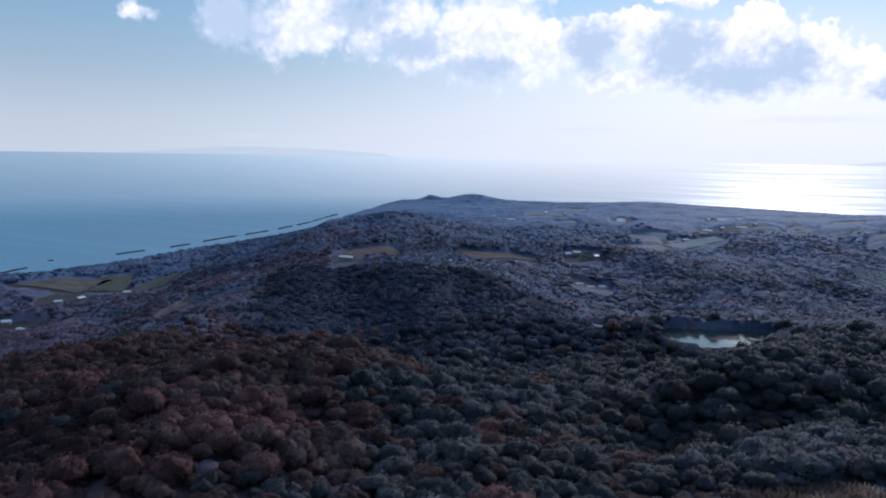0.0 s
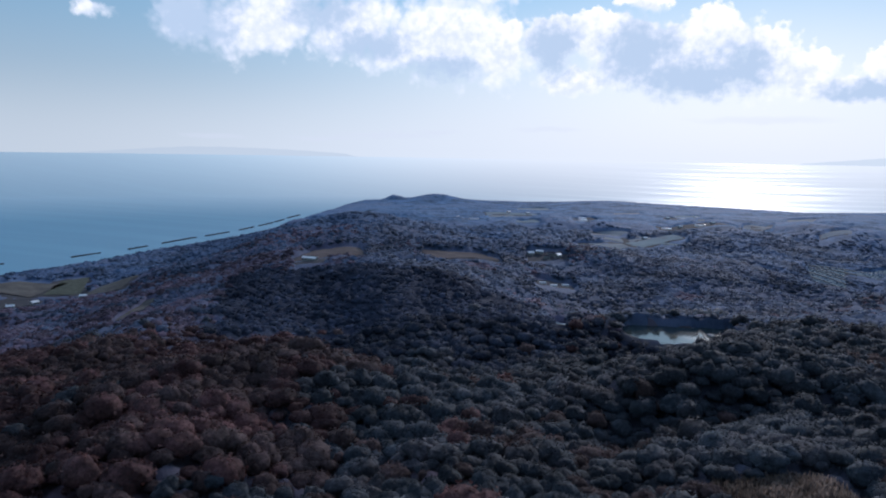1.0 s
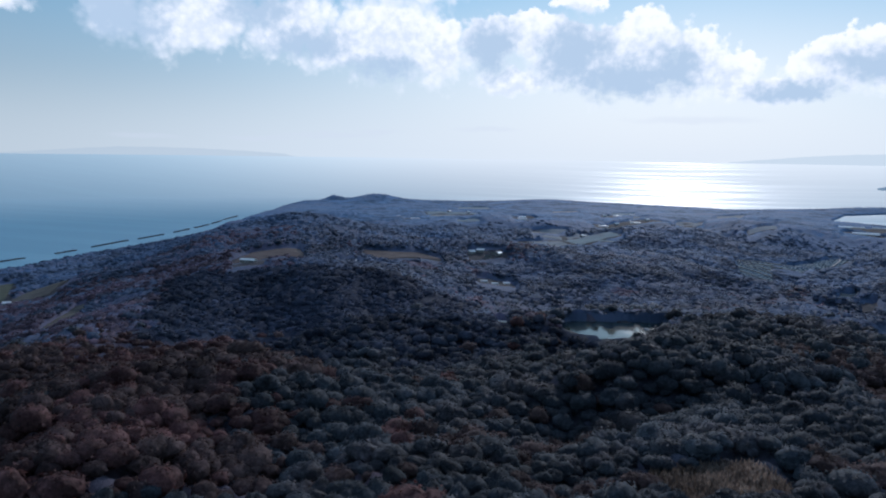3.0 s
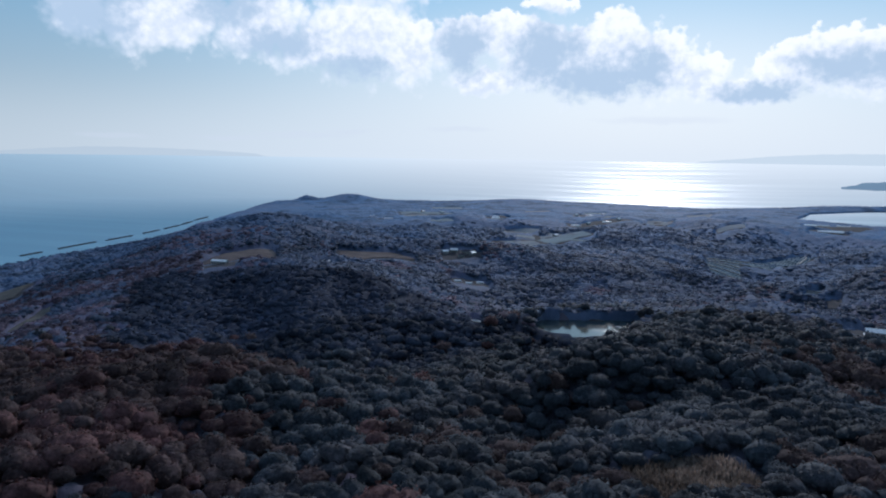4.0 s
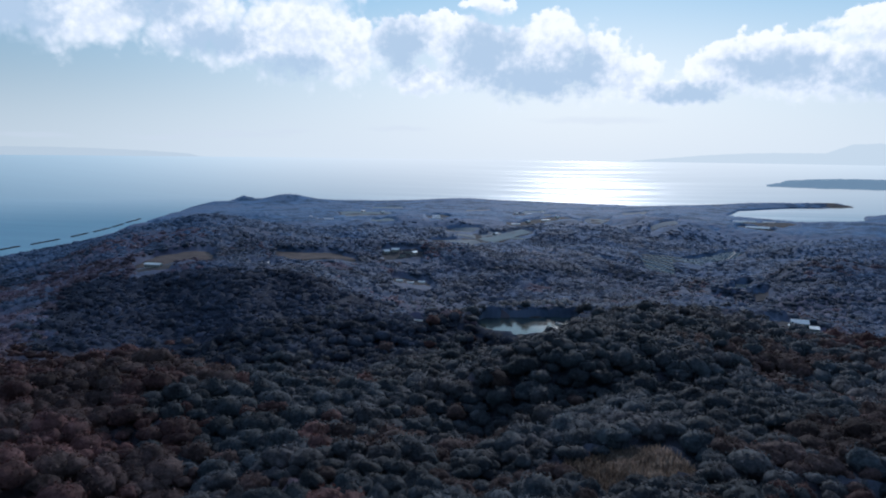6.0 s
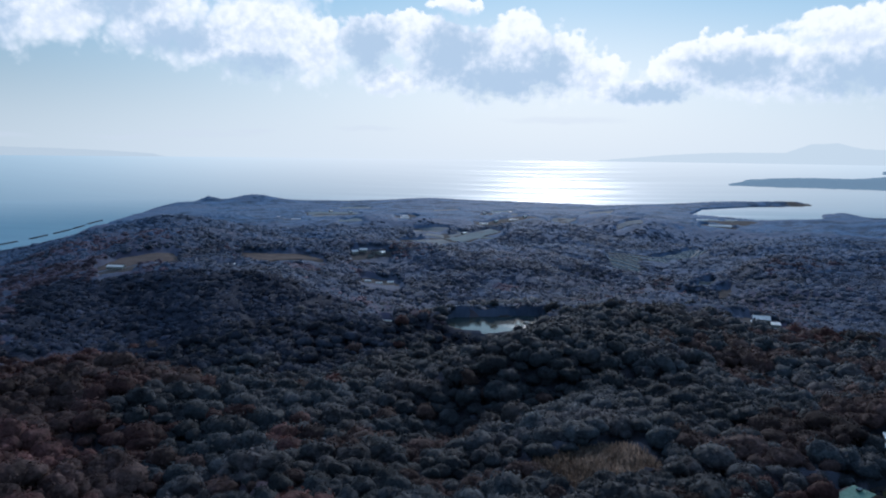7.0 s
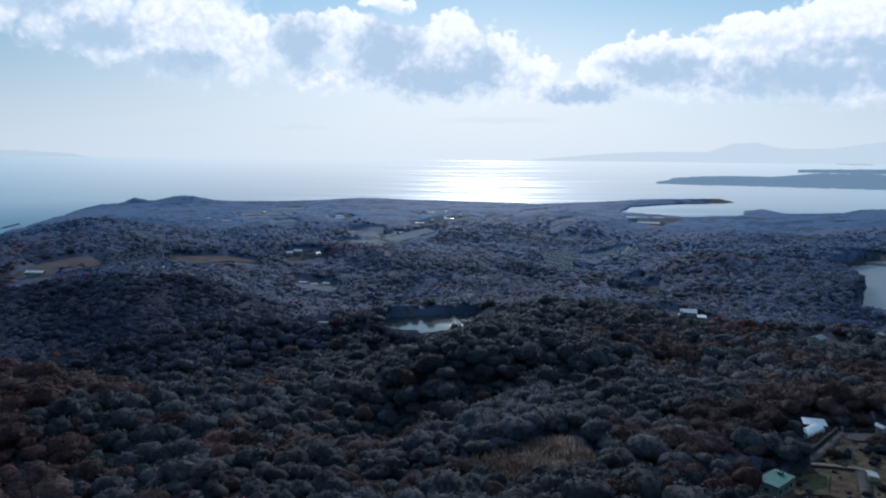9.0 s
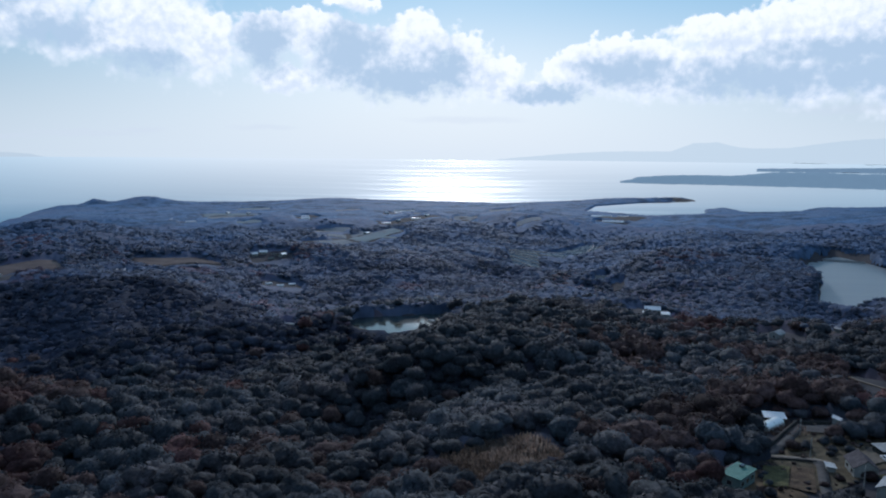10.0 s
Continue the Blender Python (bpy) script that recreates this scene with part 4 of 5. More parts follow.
def crowns_above(x, y, cell, seed):
    """Height of a closed canopy over the ground, and two random numbers of the crown on top."""
    ix, iy = np.floor(x / cell), np.floor(y / cell)
    best, tone = np.zeros(x.shape), np.zeros(x.shape)
    for dx in (-1, 0, 1):
        for dy in (-1, 0, 1):
            cx, cy = ix + dx, iy + dy
            px = (cx + 0.15 + 0.7 * lattice(cx, cy, seed)) * cell
            py = (cy + 0.15 + 0.7 * lattice(cx, cy, seed + 7)) * cell
            rad = cell * (0.62 + 0.45 * lattice(cx, cy, seed + 13))
            top = cell * (0.55 + 0.85 * lattice(cx, cy, seed + 19) ** 1.5)
            q = ((x - px) ** 2 + (y - py) ** 2) / rad ** 2
            h = top - rad * 0.75 * (1 - np.sqrt(np.clip(1 - q, 0, 1))) - np.where(q > 1, 99, 0)
            tone = np.where(h > best, lattice(cx, cy, seed + 29), tone)
            best = np.maximum(best, h)
    return best, tone


def canopy_sheet(name, az0, az1, n_az, radii, cell, mat, label, drop=0.0, sink_near=0.0, tall=1.0, drift=160.0):
    a = np.radians(np.linspace(az0, az1, n_az))
    rr, aa = np.meshgrid(radii, a, indexing="ij")
    # break up the rows so that no lines show
    jit = np.random.default_rng(n_az)
    rr = rr * (1 + jit.uniform(-0.3, 0.3, rr.shape) * (radii[1] / radii[0] - 1))
    aa = aa + jit.uniform(-0.3, 0.3, aa.shape) * (a[1] - a[0])
    x, y = rr * np.sin(aa), rr * np.cos(aa)
    ground_z = height(x, y)
    h, tone = crowns_above(x, y, cell, 3)
    h2, tone2 = crowns_above(x + 900, y - 300, cell * 0.55, 11)
    h, tone = np.maximum(h * 1.0, h2 * 0.8 + cell * 0.25), np.where(h > h2 * 0.8 + cell * 0.25, tone, tone2)
    h3, _ = crowns_above(x - 400, y + 700, cell * 0.26, 17)
    h = h + h3 * 0.9 + (fbm(x / 1.6, y / 1.6, 2, 41) - 0.4) * 1.1 - 0.6
    open_ground = ~clear_of_woods(x, y)
    h = np.where(sight_gap(x, y), h * 0.22, h) * tall
    z = ground_z + np.where(open_ground, -1.2, h + cell * 0.3 * tall - drop)
    # each wood dips under its neighbour at its rims
    z -= np.where(open_ground, 0, 9.0 * (1 - smooth(rr, radii[0], radii[0] * 1.05)) + 9.0 * smooth(rr, radii[-1] * 0.95, radii[-1]))
    if sink_near:
        z -= np.where(open_ground, 0, sink_near * (1 - smooth(rr, 470, 600)))
    n = n_az
    v = np.stack([x, y, z], -1).reshape(-1, 3)
    i = np.arange(len(radii) - 1)[:, None] * n
    j = np.arange(n - 1)[None]
    f = np.stack([i + j, i + n + j, i + n + j + 1, i + j + 1], -1).reshape(-1, 4)
    keep = ~(open_ground.ravel()[f].all(1))
    me = mesh_from(name, v, f[keep], [mat], True)
    kind = fbm(x / drift, y / drift, 4, 21) + 0.10 * (tone - 0.5) + 0.06 + smooth(-x, -60, 260) * 0.16
    kind = np.where(shaded_face(x, y), 0.0, np.where(autumn(x, y) > 0.1, 0.8, np.maximum(kind, 0.15)))
    for key, value in (("tone", tone), ("kind", kind)):
        me.attributes.new(key, "FLOAT", "POINT").data.foreach_set("value", value.astype(np.float32).ravel())
    return tagged(new(name, me), label, "trees", kind="stuff")


rng = np.random.default_rng(4)
# the nearest trees stand singly: a belt of the slope below the eye
nx, ny = scatter(rng, 172, 236, -40, 62, 6.0)
order = np.argsort(np.hypot(nx, ny))
NEAR_SPOTS = list(zip(nx[order][:300], ny[order][:300]))
taken = np.hypot(nx[order][299], ny[order][299])
stand(rng, taken, 330, -40, 66, 6.0, 4.3, (6, 11, 230, 0.85, 0.08), 4.5)
stand(rng, 330, 580, -40, 66, 6.6, 4.6, (5, 9, 105, 0.8, 0.12), 4.5, 70)
far_stand(rng, 575, 1150, -38, 62, 7.6, 4.9, 6.0, 6, (("evergreen_woods", M_HILL_LEAF, "broadleaf wood on the farther hills, tinted blue for haze"), ("russet_woods", M_HILL_RUSSET, "russet drifts of autumn trees on the farther hills, tinted blue for haze"), ("shaded_cedar_woods", M_SHADED_CEDAR, "dark cedar wood on the steep hill face, its shade put into the colour")), 120)
far_stand(rng, 1060, 1800, -38, 62, 8.6, 5.4, 5.0, 5, (("outer_woods", M_OUTER_LEAF, "wood on the outer hills, tinted blue for haze"),), 160)
stand(rng, 120, 172, -60, 80, 6.3, 4.4, (6, 11, 200, 0.8, 0.09), 4.0)
canopy_sheet("understorey", -50, 76, 300, np.geomspace(130, 630, 110), 6.6, M_UNDER, "undergrowth below the trees of the near slope, tinted blue for haze in the gaps", 1.9, 3.6)
canopy_sheet("hill_woods", -42, 66, 360, np.geomspace(560, 1280, 130), 6.6, M_MID, "mixed wood of evergreen and leafless trees covering the hills, tinted blue for haze", 2.6)
canopy_sheet("outer_hill_woods", -42, 66, 480, np.geomspace(1150, 2080, 130), 8.0, M_OUTER, "wood covering the outer hills, tinted blue for haze", 2.2, 0.0, 0.7)
canopy_sheet("coastal_woods", -36, 66, 860, np.geomspace(1860, 3720, 180), 9.0, M_FAR, "coastal wood covering the low peninsula, tinted blue for haze", 1.0, 0.0, 0.45, 110.0)
canopy_sheet("back_woods", 76, 310, 220, np.geomspace(130, 2600, 90), 16.0, M_MID, "mixed wood covering the hills")

# ---------------------------------------------------------------- waters
for name, bank, level, outline in WATERS:
    c = np.mean(outline, axis=0)
    v = [(0, 0, 0)] + [tuple((np.array(p) - c) * (1 + 8 / np.hypot(*(np.array(p) - c)))) + (0,) for p in outline]
    n = len(outline)
    ob = new(name, mesh_from(name, v, [(0, 1 + (i + 1) % n, 1 + i) for i in range(n)], [M_POND if name == "pond" else M_RESERVOIR]))
    ob.matrix_world = pose(c[0], c[1], level)
    tagged(ob, "still grey-green reservoir water among wooded banks", "reservoir", kind="structure")

# pale leafless trees well behind the pond, placed to fit the camera's view
px = np.linspace(262, 322, 24) + rng.normal(size=24) * 1.5
py = 738 - 0.87 * (px - 262) + rng.normal(size=24) * 2.5
canopy("pale_trees", np.stack([px, py, height(px, py), rng.uniform(2.6, 4.2, 24), rng.uniform(7.0, 10.0, 24), rng.uniform(0.9, 1.5, 24)], -1), [crown_template(rng, 5, 9, 90, 0.9, 0.14) for _ in range(4)], M_BRIGHT, "row of pale leafless trees behind the pond", rng)

# ---------------------------------------------------------------- far shores
def ridge_line(name, az0, az1, r, depth, tops, base, mat, label, seed, rough=0.05, kind="structure"):
    """A long low land mass: tops are elevations in degrees above the eye's level, spread evenly between two bearings."""
    n = 160
    a = np.linspace(az0, az1, n)
    el = np.interp(a, np.linspace(az0, az1, len(tops)), tops) + (fbm(a * 3.1, 0 * a, 4, seed) - 0.47) * rough * 4
    verts = []
    for k, (dr, up) in enumerate(((-0.5 * depth, 0.0), (-0.3 * depth, 0.62), (-0.08 * depth, 0.93), (0.06 * depth, 1.0), (0.5 * depth, 0.0))):
        rr = r + dr + (fbm(a * 2.3, 0 * a + k, 3, seed + 5) - 0.5) * depth * 0.12
        bottom = sea_bowl(rr * np.sin(np.radians(a)), rr * np.cos(np.radians(a))) + base
        top = EYE[2] + rr * np.tan(np.radians(el))
        z = bottom + np.maximum(top - bottom, 0.4) * up * (1 + (fbm(a * 6, 0 * a + k, 3, seed + 9) - 0.47) * 0.12)
        verts.append(np.stack([rr * np.sin(np.radians(a)), rr * np.cos(np.radians(a)), z], -1))
    v = np.vstack(verts)
    i = np.arange(4)[:, None] * n
    j = np.arange(n - 1)[None]
    f = np.stack([i + j, i + j + 1, i + n + j + 1, i + n + j], -1).reshape(-1, 4)
    return tagged(new(name, mesh_from(name, v, f, [mat], True)), label, "backdrop", kind=kind)


ridge_line("far_island", 39.2, 72, 4330, 260, (-2.05, -1.6, -1.5, -1.5, -1.2, -1.14, -1.2, -1.18, -1.17, -1.2, -1.2, -1.15, -1.2), -3, M_ISLE, "wooded island across the bay with blue-grey haze glow added", 23, 0.012)
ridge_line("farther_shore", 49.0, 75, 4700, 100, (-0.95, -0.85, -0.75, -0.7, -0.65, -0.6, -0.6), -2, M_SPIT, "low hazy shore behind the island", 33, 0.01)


# ---------------------------------------------------------------- small helpers
def part(name, bm, mat, parent, label=""):
    """Links a bmesh as one mesh object under a thing or under a part."""
    me = bpy.data.meshes.new(name)
    bm.to_mesh(me)
    bm.free()
    me.materials.append(mat)
    ob = new(name, me)
    ob.parent = parent
    return tagged(ob, label)


def box(w, d, h, x=0, y=0, z=0, bevel=0.0, turn=0):
    """A box on its base centre."""
    bm = bmesh.new()
    bmesh.ops.create_cube(bm, size=1, matrix=pose(x, y, z, 0, 0, turn) @ Matrix.Translation((0, 0, h / 2)) @ Matrix.Diagonal((w, d, h, 1)))
    if bevel:
        bmesh.ops.bevel(bm, geom=bm.edges[:], offset=bevel, segments=1, affect="EDGES")
    return bm


def profile(points, length, x=0, y=0, z=0, turn=0):
    """A closed outline in the plane across x, drawn out along x."""
    bm = bmesh.new()
    m = pose(x, y, z, 0, 0, turn)
    rows = [[bm.verts.new(m @ Vector((s * length / 2, py, pz))) for py, pz in points] for s in (-1, 1)]
    n = len(points)
    bm.faces.new(rows[0])
    bm.faces.new(rows[1][::-1])
    for i in range(n):
        bm.faces.new((rows[0][i], rows[1][i], rows[1][(i + 1) % n], rows[0][(i + 1) % n]))
    bmesh.ops.recalc_face_normals(bm, faces=bm.faces)
    return bm


def base(name, x, y, turn, label, category, group="", sink=0.15):
    ob = new(name)
    z = float(height(np.array([x]), np.array([y]))[0])
    ob.matrix_world = pose(x, y, z - sink, 0, 0, turn)
    return tagged(ob, label, category, group)


def draped(name, corners, mat, label, category, n=14, lift=0.18, kind="structure", crown=0.0):
    """A field or yard that follows the ground between four corners."""
    c = [np.array(p, float) for p in corners]
    u, v = np.meshgrid(np.linspace(0, 1, n), np.linspace(0, 1, n))
    wob = (fbm(u * 5 + c[0][0], v * 5 + c[0][1], 3, 8) - 0.47) * 0.12
    u2, v2 = u + wob * np.sin(v * math.pi), v + wob * np.sin(u * math.pi)
    x = (c[0][0] * (1 - u2) + c[1][0] * u2) * (1 - v2) + (c[3][0] * (1 - u2) + c[2][0] * u2) * v2
    y = (c[0][1] * (1 - u2) + c[1][1] * u2) * (1 - v2) + (c[3][1] * (1 - u2) + c[2][1] * u2) * v2
    z = height(x, y) + lift + crown * fbm(x * 0.8, y * 0.8, 2, 4)
    pts = np.stack([x, y, z], -1).reshape(-1, 3)
    i = np.arange(n - 1)[:, None] * n + np.arange(n - 1)[None]
    f = np.stack([i, i + 1, i + n + 1, i + n], -1).reshape(-1, 4)
    return tagged(new(name, mesh_from(name, pts, f, [mat], True)), label, category, kind=kind)


def ribbon(name, line, wide, mat, label, category, lift=0.14, step=4.0, thick=0.25):
    """A road, track or wall top that follows the ground along a bent line."""
    p = [np.array(q, float) for q in line]
    pts = []
    ext = [2 * p[0] - p[1]] + p + [2 * p[-1] - p[-2]]
    for i in range(1, len(ext) - 2):
        a, b, c, d = ext[i - 1:i + 3]
        m = max(2, int(np.linalg.norm(c - b) / step))
        for t in np.linspace(0, 1, m, endpoint=False):
            pts.append(0.5 * ((2 * b) + (c - a) * t + (2 * a - 5 * b + 4 * c - d) * t * t + (3 * b - a - 3 * c + d) * t ** 3))
    pts.append(p[-1])
    q = np.array(pts)
    tan = np.gradient(q, axis=0)
    nor = np.stack([-tan[:, 1], tan[:, 0]], -1) / (np.linalg.norm(tan, axis=1)[:, None] + 1e-9)
    left, right = q + nor * wide / 2, q - nor * wide / 2
    zm = np.maximum.reduce([height(q[:, 0], q[:, 1]), height(left[:, 0], left[:, 1]), height(right[:, 0], right[:, 1])]) + lift
    rows = [np.column_stack([left, zm - thick]), np.column_stack([left, zm]), np.column_stack([right, zm]), np.column_stack([right, zm - thick])]
    n = len(q)
    v = np.vstack(rows)
    i = np.arange(3)[:, None] * n + np.arange(n - 1)[None]
    f = np.stack([i, i + n, i + n + 1, i + 1], -1).reshape(-1, 4)
    return tagged(new(name, mesh_from(name, v, f, [mat])), label, category, kind="structure")


# ---------------------------------------------------------------- coast
def shore_ribbon(name, lo, hi, mat, label, lift):
    line = np.array(COAST[3:12], float)
    d = np.concatenate([[0], np.cumsum(np.hypot(*np.diff(line, axis=0).T))])
    s = np.arange(0, d[-1], 9.0)
    q = np.stack([np.interp(s, d, line[:, 0]), np.interp(s, d, line[:, 1])], -1)
    tan = np.gradient(q, axis=0)
    nor = np.stack([tan[:, 1], -tan[:, 0]], -1) / np.linalg.norm(tan, axis=1)[:, None]
    wob = (fbm(s / 60, 0 * s, 3, 5) - 0.47) * 9
    rows = []
    for k in (lo, (lo + hi) / 2, hi):
        e = q + nor * (k + wob)[:, None]
        rows.append(np.column_stack([e, np.maximum(height(e[:, 0], e[:, 1]), 0) + lift]))
    n = len(q)
    i = np.arange(2)[:, None] * n + np.arange(n - 1)[None]
    f = np.stack([i, i + n, i + n + 1, i + 1], -1).reshape(-1, 4)
    return tagged(new(name, mesh_from(name, np.vstack(rows), f, [mat], True)), label, "beach", kind="structure")


shore_ribbon("beach", -3, 20, M_SAND, "narrow pale sand beach along the coast", 0.35)


def breakwater(a, b):
    """A detached row of tumbled concrete blocks standing in the sea."""
    a, b = Vector((*a, 0)), Vector((*b, 0))
    long = (b - a).length
    r = random.Random(int(a.x))
    bm = bmesh.new()
    for i in range(int(long / 1.6)):
        for row in range(2):
            m = Matrix.Translation((i * 1.6 - long / 2 + r.uniform(-0.5, 0.5), (row - 0.5) * 3.2 + r.uniform(-0.6, 0.6), r.uniform(-0.1, 1.0))) @ Euler((r.uniform(0, 3), r.uniform(0, 3), r.uniform(0, 3))).to_matrix().to_4x4()
            bmesh.ops.create_cube(bm, size=r.uniform(1.9, 2.8), matrix=m)
    me = bpy.data.meshes.new("breakwater")
    bm.to_mesh(me)
    bm.free()
    me.materials.append(M_BLOCKS)
    ob = new("breakwater", me)
    way = (b - a).normalized()
    ob.matrix_world = pose(*((a + b) / 2), 0, 0, math.degrees(math.atan2(way.y, way.x)))
    return tagged(ob, "dark detached breakwater of tumbled concrete blocks", "breakwater", "breakwaters along the coast")


for a, b in (((-789, 1227), (-776, 1298)), ((-691, 1480), (-661, 1544)), ((-585, 1710), (-541, 1833)), ((-524, 1861), (-488, 1958)), ((-471, 2007), (-449, 2091)), ((-440, 2119), (-418, 2216)), ((-415, 2244), (-401, 2331)), ((-623, 1603), (-602, 1659)), ((-399, 2370), (-376, 2495))):
    breakwater(a, b)


def rock(x, y, size):
    bm = bmesh.new()
    bmesh.ops.create_icosphere(bm, subdivisions=2, radius=1)
    for v in bm.verts:
        v.co *= 0.75 + 0.5 * noise.noise(v.co * 1.3 + Vector((x, y, 0)))
        v.co = Vector((v.co.x * size * 1.6, v.co.y * size, v.co.z * size * 0.45))
    me = bpy.data.meshes.new("sea_rock")
    bm.to_mesh(me)
    bm.free()
    me.materials.append(M_BLOCKS)
    ob = new("sea_rock", me)
    ob.matrix_world = pose(x, y, 0.2)
    tagged(ob, "low dark rock standing in the shallow sea", "rock")


rock(-781, 1387, 5.0)


def raft_line(az0, el0, az1, el1):
    """A long row of floating oyster rafts."""
    def at(az, el):
        r = EYE[2] / math.tan(radians(-el))
        return Vector((r * math.sin(radians(az)), r * math.cos(radians(az)), 0))
    a, b = at(az0, el0), at(az1, el1)
    ob = base("oyster_raft", 0, 0, 0, "dark row of floating rafts on the bay", "raft", "rafts on the bay", 0)
    mid, way = (a + b) / 2, (b - a)
    r = math.hypot(mid.x, mid.y)
    ob.matrix_world = pose(mid.x, mid.y, float(sea_bowl(np.array(mid.x), np.array(mid.y))) + 0.4, 0, 0, math.degrees(math.atan2(way.y, way.x)))
    n = max(3, int(way.length / 40))
    for i in range(n):
        x = (i + 0.5) / n * way.length - way.length / 2
        part("float", box(way.length / n * 0.93, 8, 1.6, x, 0, -0.6, 0.2), M_BLOCKS, ob)


raft_line(51.4, -2.62, 53.6, -2.68)
raft_line(53.2, -2.78, 55.6, -2.86)
raft_line(55.0, -2.66, 57.2, -2.70)
raft_line(55.6, -3.62, 58.2, -3.62)


# ---------------------------------------------------------------- buildings
def window(parent, w, h, x, y, z, turn, label="dark window in a pale frame"):
    f = part("window", box(w + 0.16, 0.08, h + 0.16, x, y, z, 0, turn), M_SHEET, parent, label)
    out = Matrix.Rotation(radians(turn), 4, "Z") @ Vector((0, -0.05, 0))
    part("pane", box(w, 0.06, h, x + out.x, y + out.y, z + 0.08, 0, turn), M_GLASSPANE, f)


def house(name, x, y, turn, w, d, h, rise, wall, roof, label, windows=True, eave=0.5, group="", category="house"):
    """A gabled house: walls with gables, two roof slabs, ridge cap, windows and a door."""
    ob = base(name, x, y, turn, label, category, group, 0.4)
    h += 0.4
    part("wall", profile([(-d / 2, 0), (d / 2, 0), (d / 2, h), (0, h + rise), (-d / 2, h)], w), wall, ob)
    slope = math.hypot(d / 2, rise)
    drop = eave * rise / (d / 2)
    for s in (-1, 1):
        part("roof", profile([(0, h + rise + 0.03), (s * (d / 2 + eave), h - drop + 0.03), (s * (d / 2 + eave), h - drop + 0.2), (0, h + rise + 0.2)], w + 2 * eave), roof, ob)
    part("ridge_cap", box(w + 2 * eave + 0.1, 0.4, 0.18, 0, 0, h + rise + 0.16, 0.04), roof, ob)
    if windows:
        k = max(1, int(w / 3.2))
        for s, t in ((-1, 0), (1, 180)):
            for i in range(k):
                wx = (i + 0.5) / k * w - w / 2
                if s == -1 and i == k // 2:
                    door = part("door", box(1.0, 0.1, 2.0, wx, s * (d / 2 + 0.02), 0.4), M_WOODWALL, ob, "dark wooden door")
                    part("handle", box(0.06, 0.16, 0.14, wx + 0.35, s * (d / 2 + 0.04), 1.35), M_SHEET, door)
                else:
                    window(ob, 1.5, 1.1, wx, s * (d / 2 + 0.02), 1.3, t)
        for s, t in ((-1, -90), (1, 90)):
            window(ob, 1.3, 1.0, s * (w / 2 + 0.02), 0, 1.3, t)
    return ob


def tunnel(name, x, y, turn, length, wide, label, group="", film=None):
    """A film-covered tunnel greenhouse with hoops and end walls."""
    ob = base(name, x, y, turn, label, "greenhouse", group, 0.2)
    n = 14
    arc = [(wide / 2 * math.cos(math.pi * i / n), 0.9 + wide * 0.42 * math.sin(math.pi * i / n)) for i in range(n + 1)]
    outline = [(wide / 2, 0)] + arc + [(-wide / 2, 0)]
    part("film_cover", profile(outline, length), film or M_PLASTIC, ob)
    hoop = [(py * 1.012, pz * 1.012) for py, pz in outline] + [(py * 0.99, pz * 0.99) for py, pz in outline[::-1]]
    for i in range(max(3, int(length / 3))):
        part("hoop", profile(hoop, 0.09, (i / max(2, int(length / 3) - 1) - 0.5) * (length - 0.1)), M_SHEET, ob)
    part("end_door", box(0.1, 1.3, 1.9, -length / 2 - 0.04, 0, 0.2), M_SHEET, ob)
    return ob


def flat_shed(name, x, y, turn, w, d, h, fall, wall, roof, label, category="shed", group=""):
    """A lean-to with one sloping sheet roof and posts or walls."""
    ob = base(name, x, y, turn, label, category, group, 0.3)
    part("wall", profile([(-d / 2, 0), (d / 2, 0), (d / 2, h + fall), (-d / 2, h)], w), wall, ob)
    part("roof", profile([(-d / 2 - 0.4, h - 0.02), (d / 2 + 0.4, h + fall + 0.06), (d / 2 + 0.4, h + fall + 0.2), (-d / 2 - 0.4, h + 0.12)], w + 0.8), roof, ob)
    for i in range(int(w / 1.1)):
        part("roof_seam", profile([(-d / 2 - 0.4, h + 0.12), (d / 2 + 0.4, h + fall + 0.2), (d / 2 + 0.4, h + fall + 0.26), (-d / 2 - 0.4, h + 0.18)], 0.07, (i + 0.5) / int(w / 1.1) * w - w / 2), roof, ob)
    return ob


# the hamlet on the near slope
green = flat_shed("house", 160.2, 138.3, 18, 10.0, 5.2, 4.4, 0.2, M_GREENWALL, M_GREENROOF, "small house with a mint green sheet-metal roof", "house")
for i in range(3):
    window(green, 1.5, 1.2, -3.2 + 3.2 * i, -2.62, 1.9, 0)
for s, t in ((-1, -90), (1, 90)):
    window(green, 1.4, 1.2, s * 5.02, 0.4, 1.9, t)
part("roof_hatch", box(1.7, 1.2, 0.6, 3.2, 0.4, 4.8, 0.06), M_GLASSPANE, green, "dark solar water heater on the roof")
part("back_lean_to", profile([(2.62, 0), (4.3, 0), (4.3, 3.9), (2.62, 4.5)], 9.8), M_TILE, green, "dark lean-to along the back")
part("wall_base", box(10.3, 5.5, 1.0, 0, 0, -0.4), M_FENCE, green, "dark concrete footing")
tunnel("tunnel_greenhouse", 210.6, 169.6, 12, 11.5, 4.8, "white film tunnel greenhouse beside the sheds", "", M_GLINT_FILM)
flat_shed("shed", 216.5, 173.0, -38, 7.0, 4.2, 2.8, 0.6, M_WOODWALL, M_WHITEROOF, "open shed with a pale metal sheet roof")
house("farmhouse", 201, 129, 52, 8.2, 6.4, 3.4, 2.2, M_WALL, M_TILE, "farmhouse with a dark tiled gable roof")
flat_shed("store", 194.2, 134.2, 50, 3.0, 2.2, 2.1, 0.3, M_WALL, M_PLASTIC, "small pale storage shed by the lane")
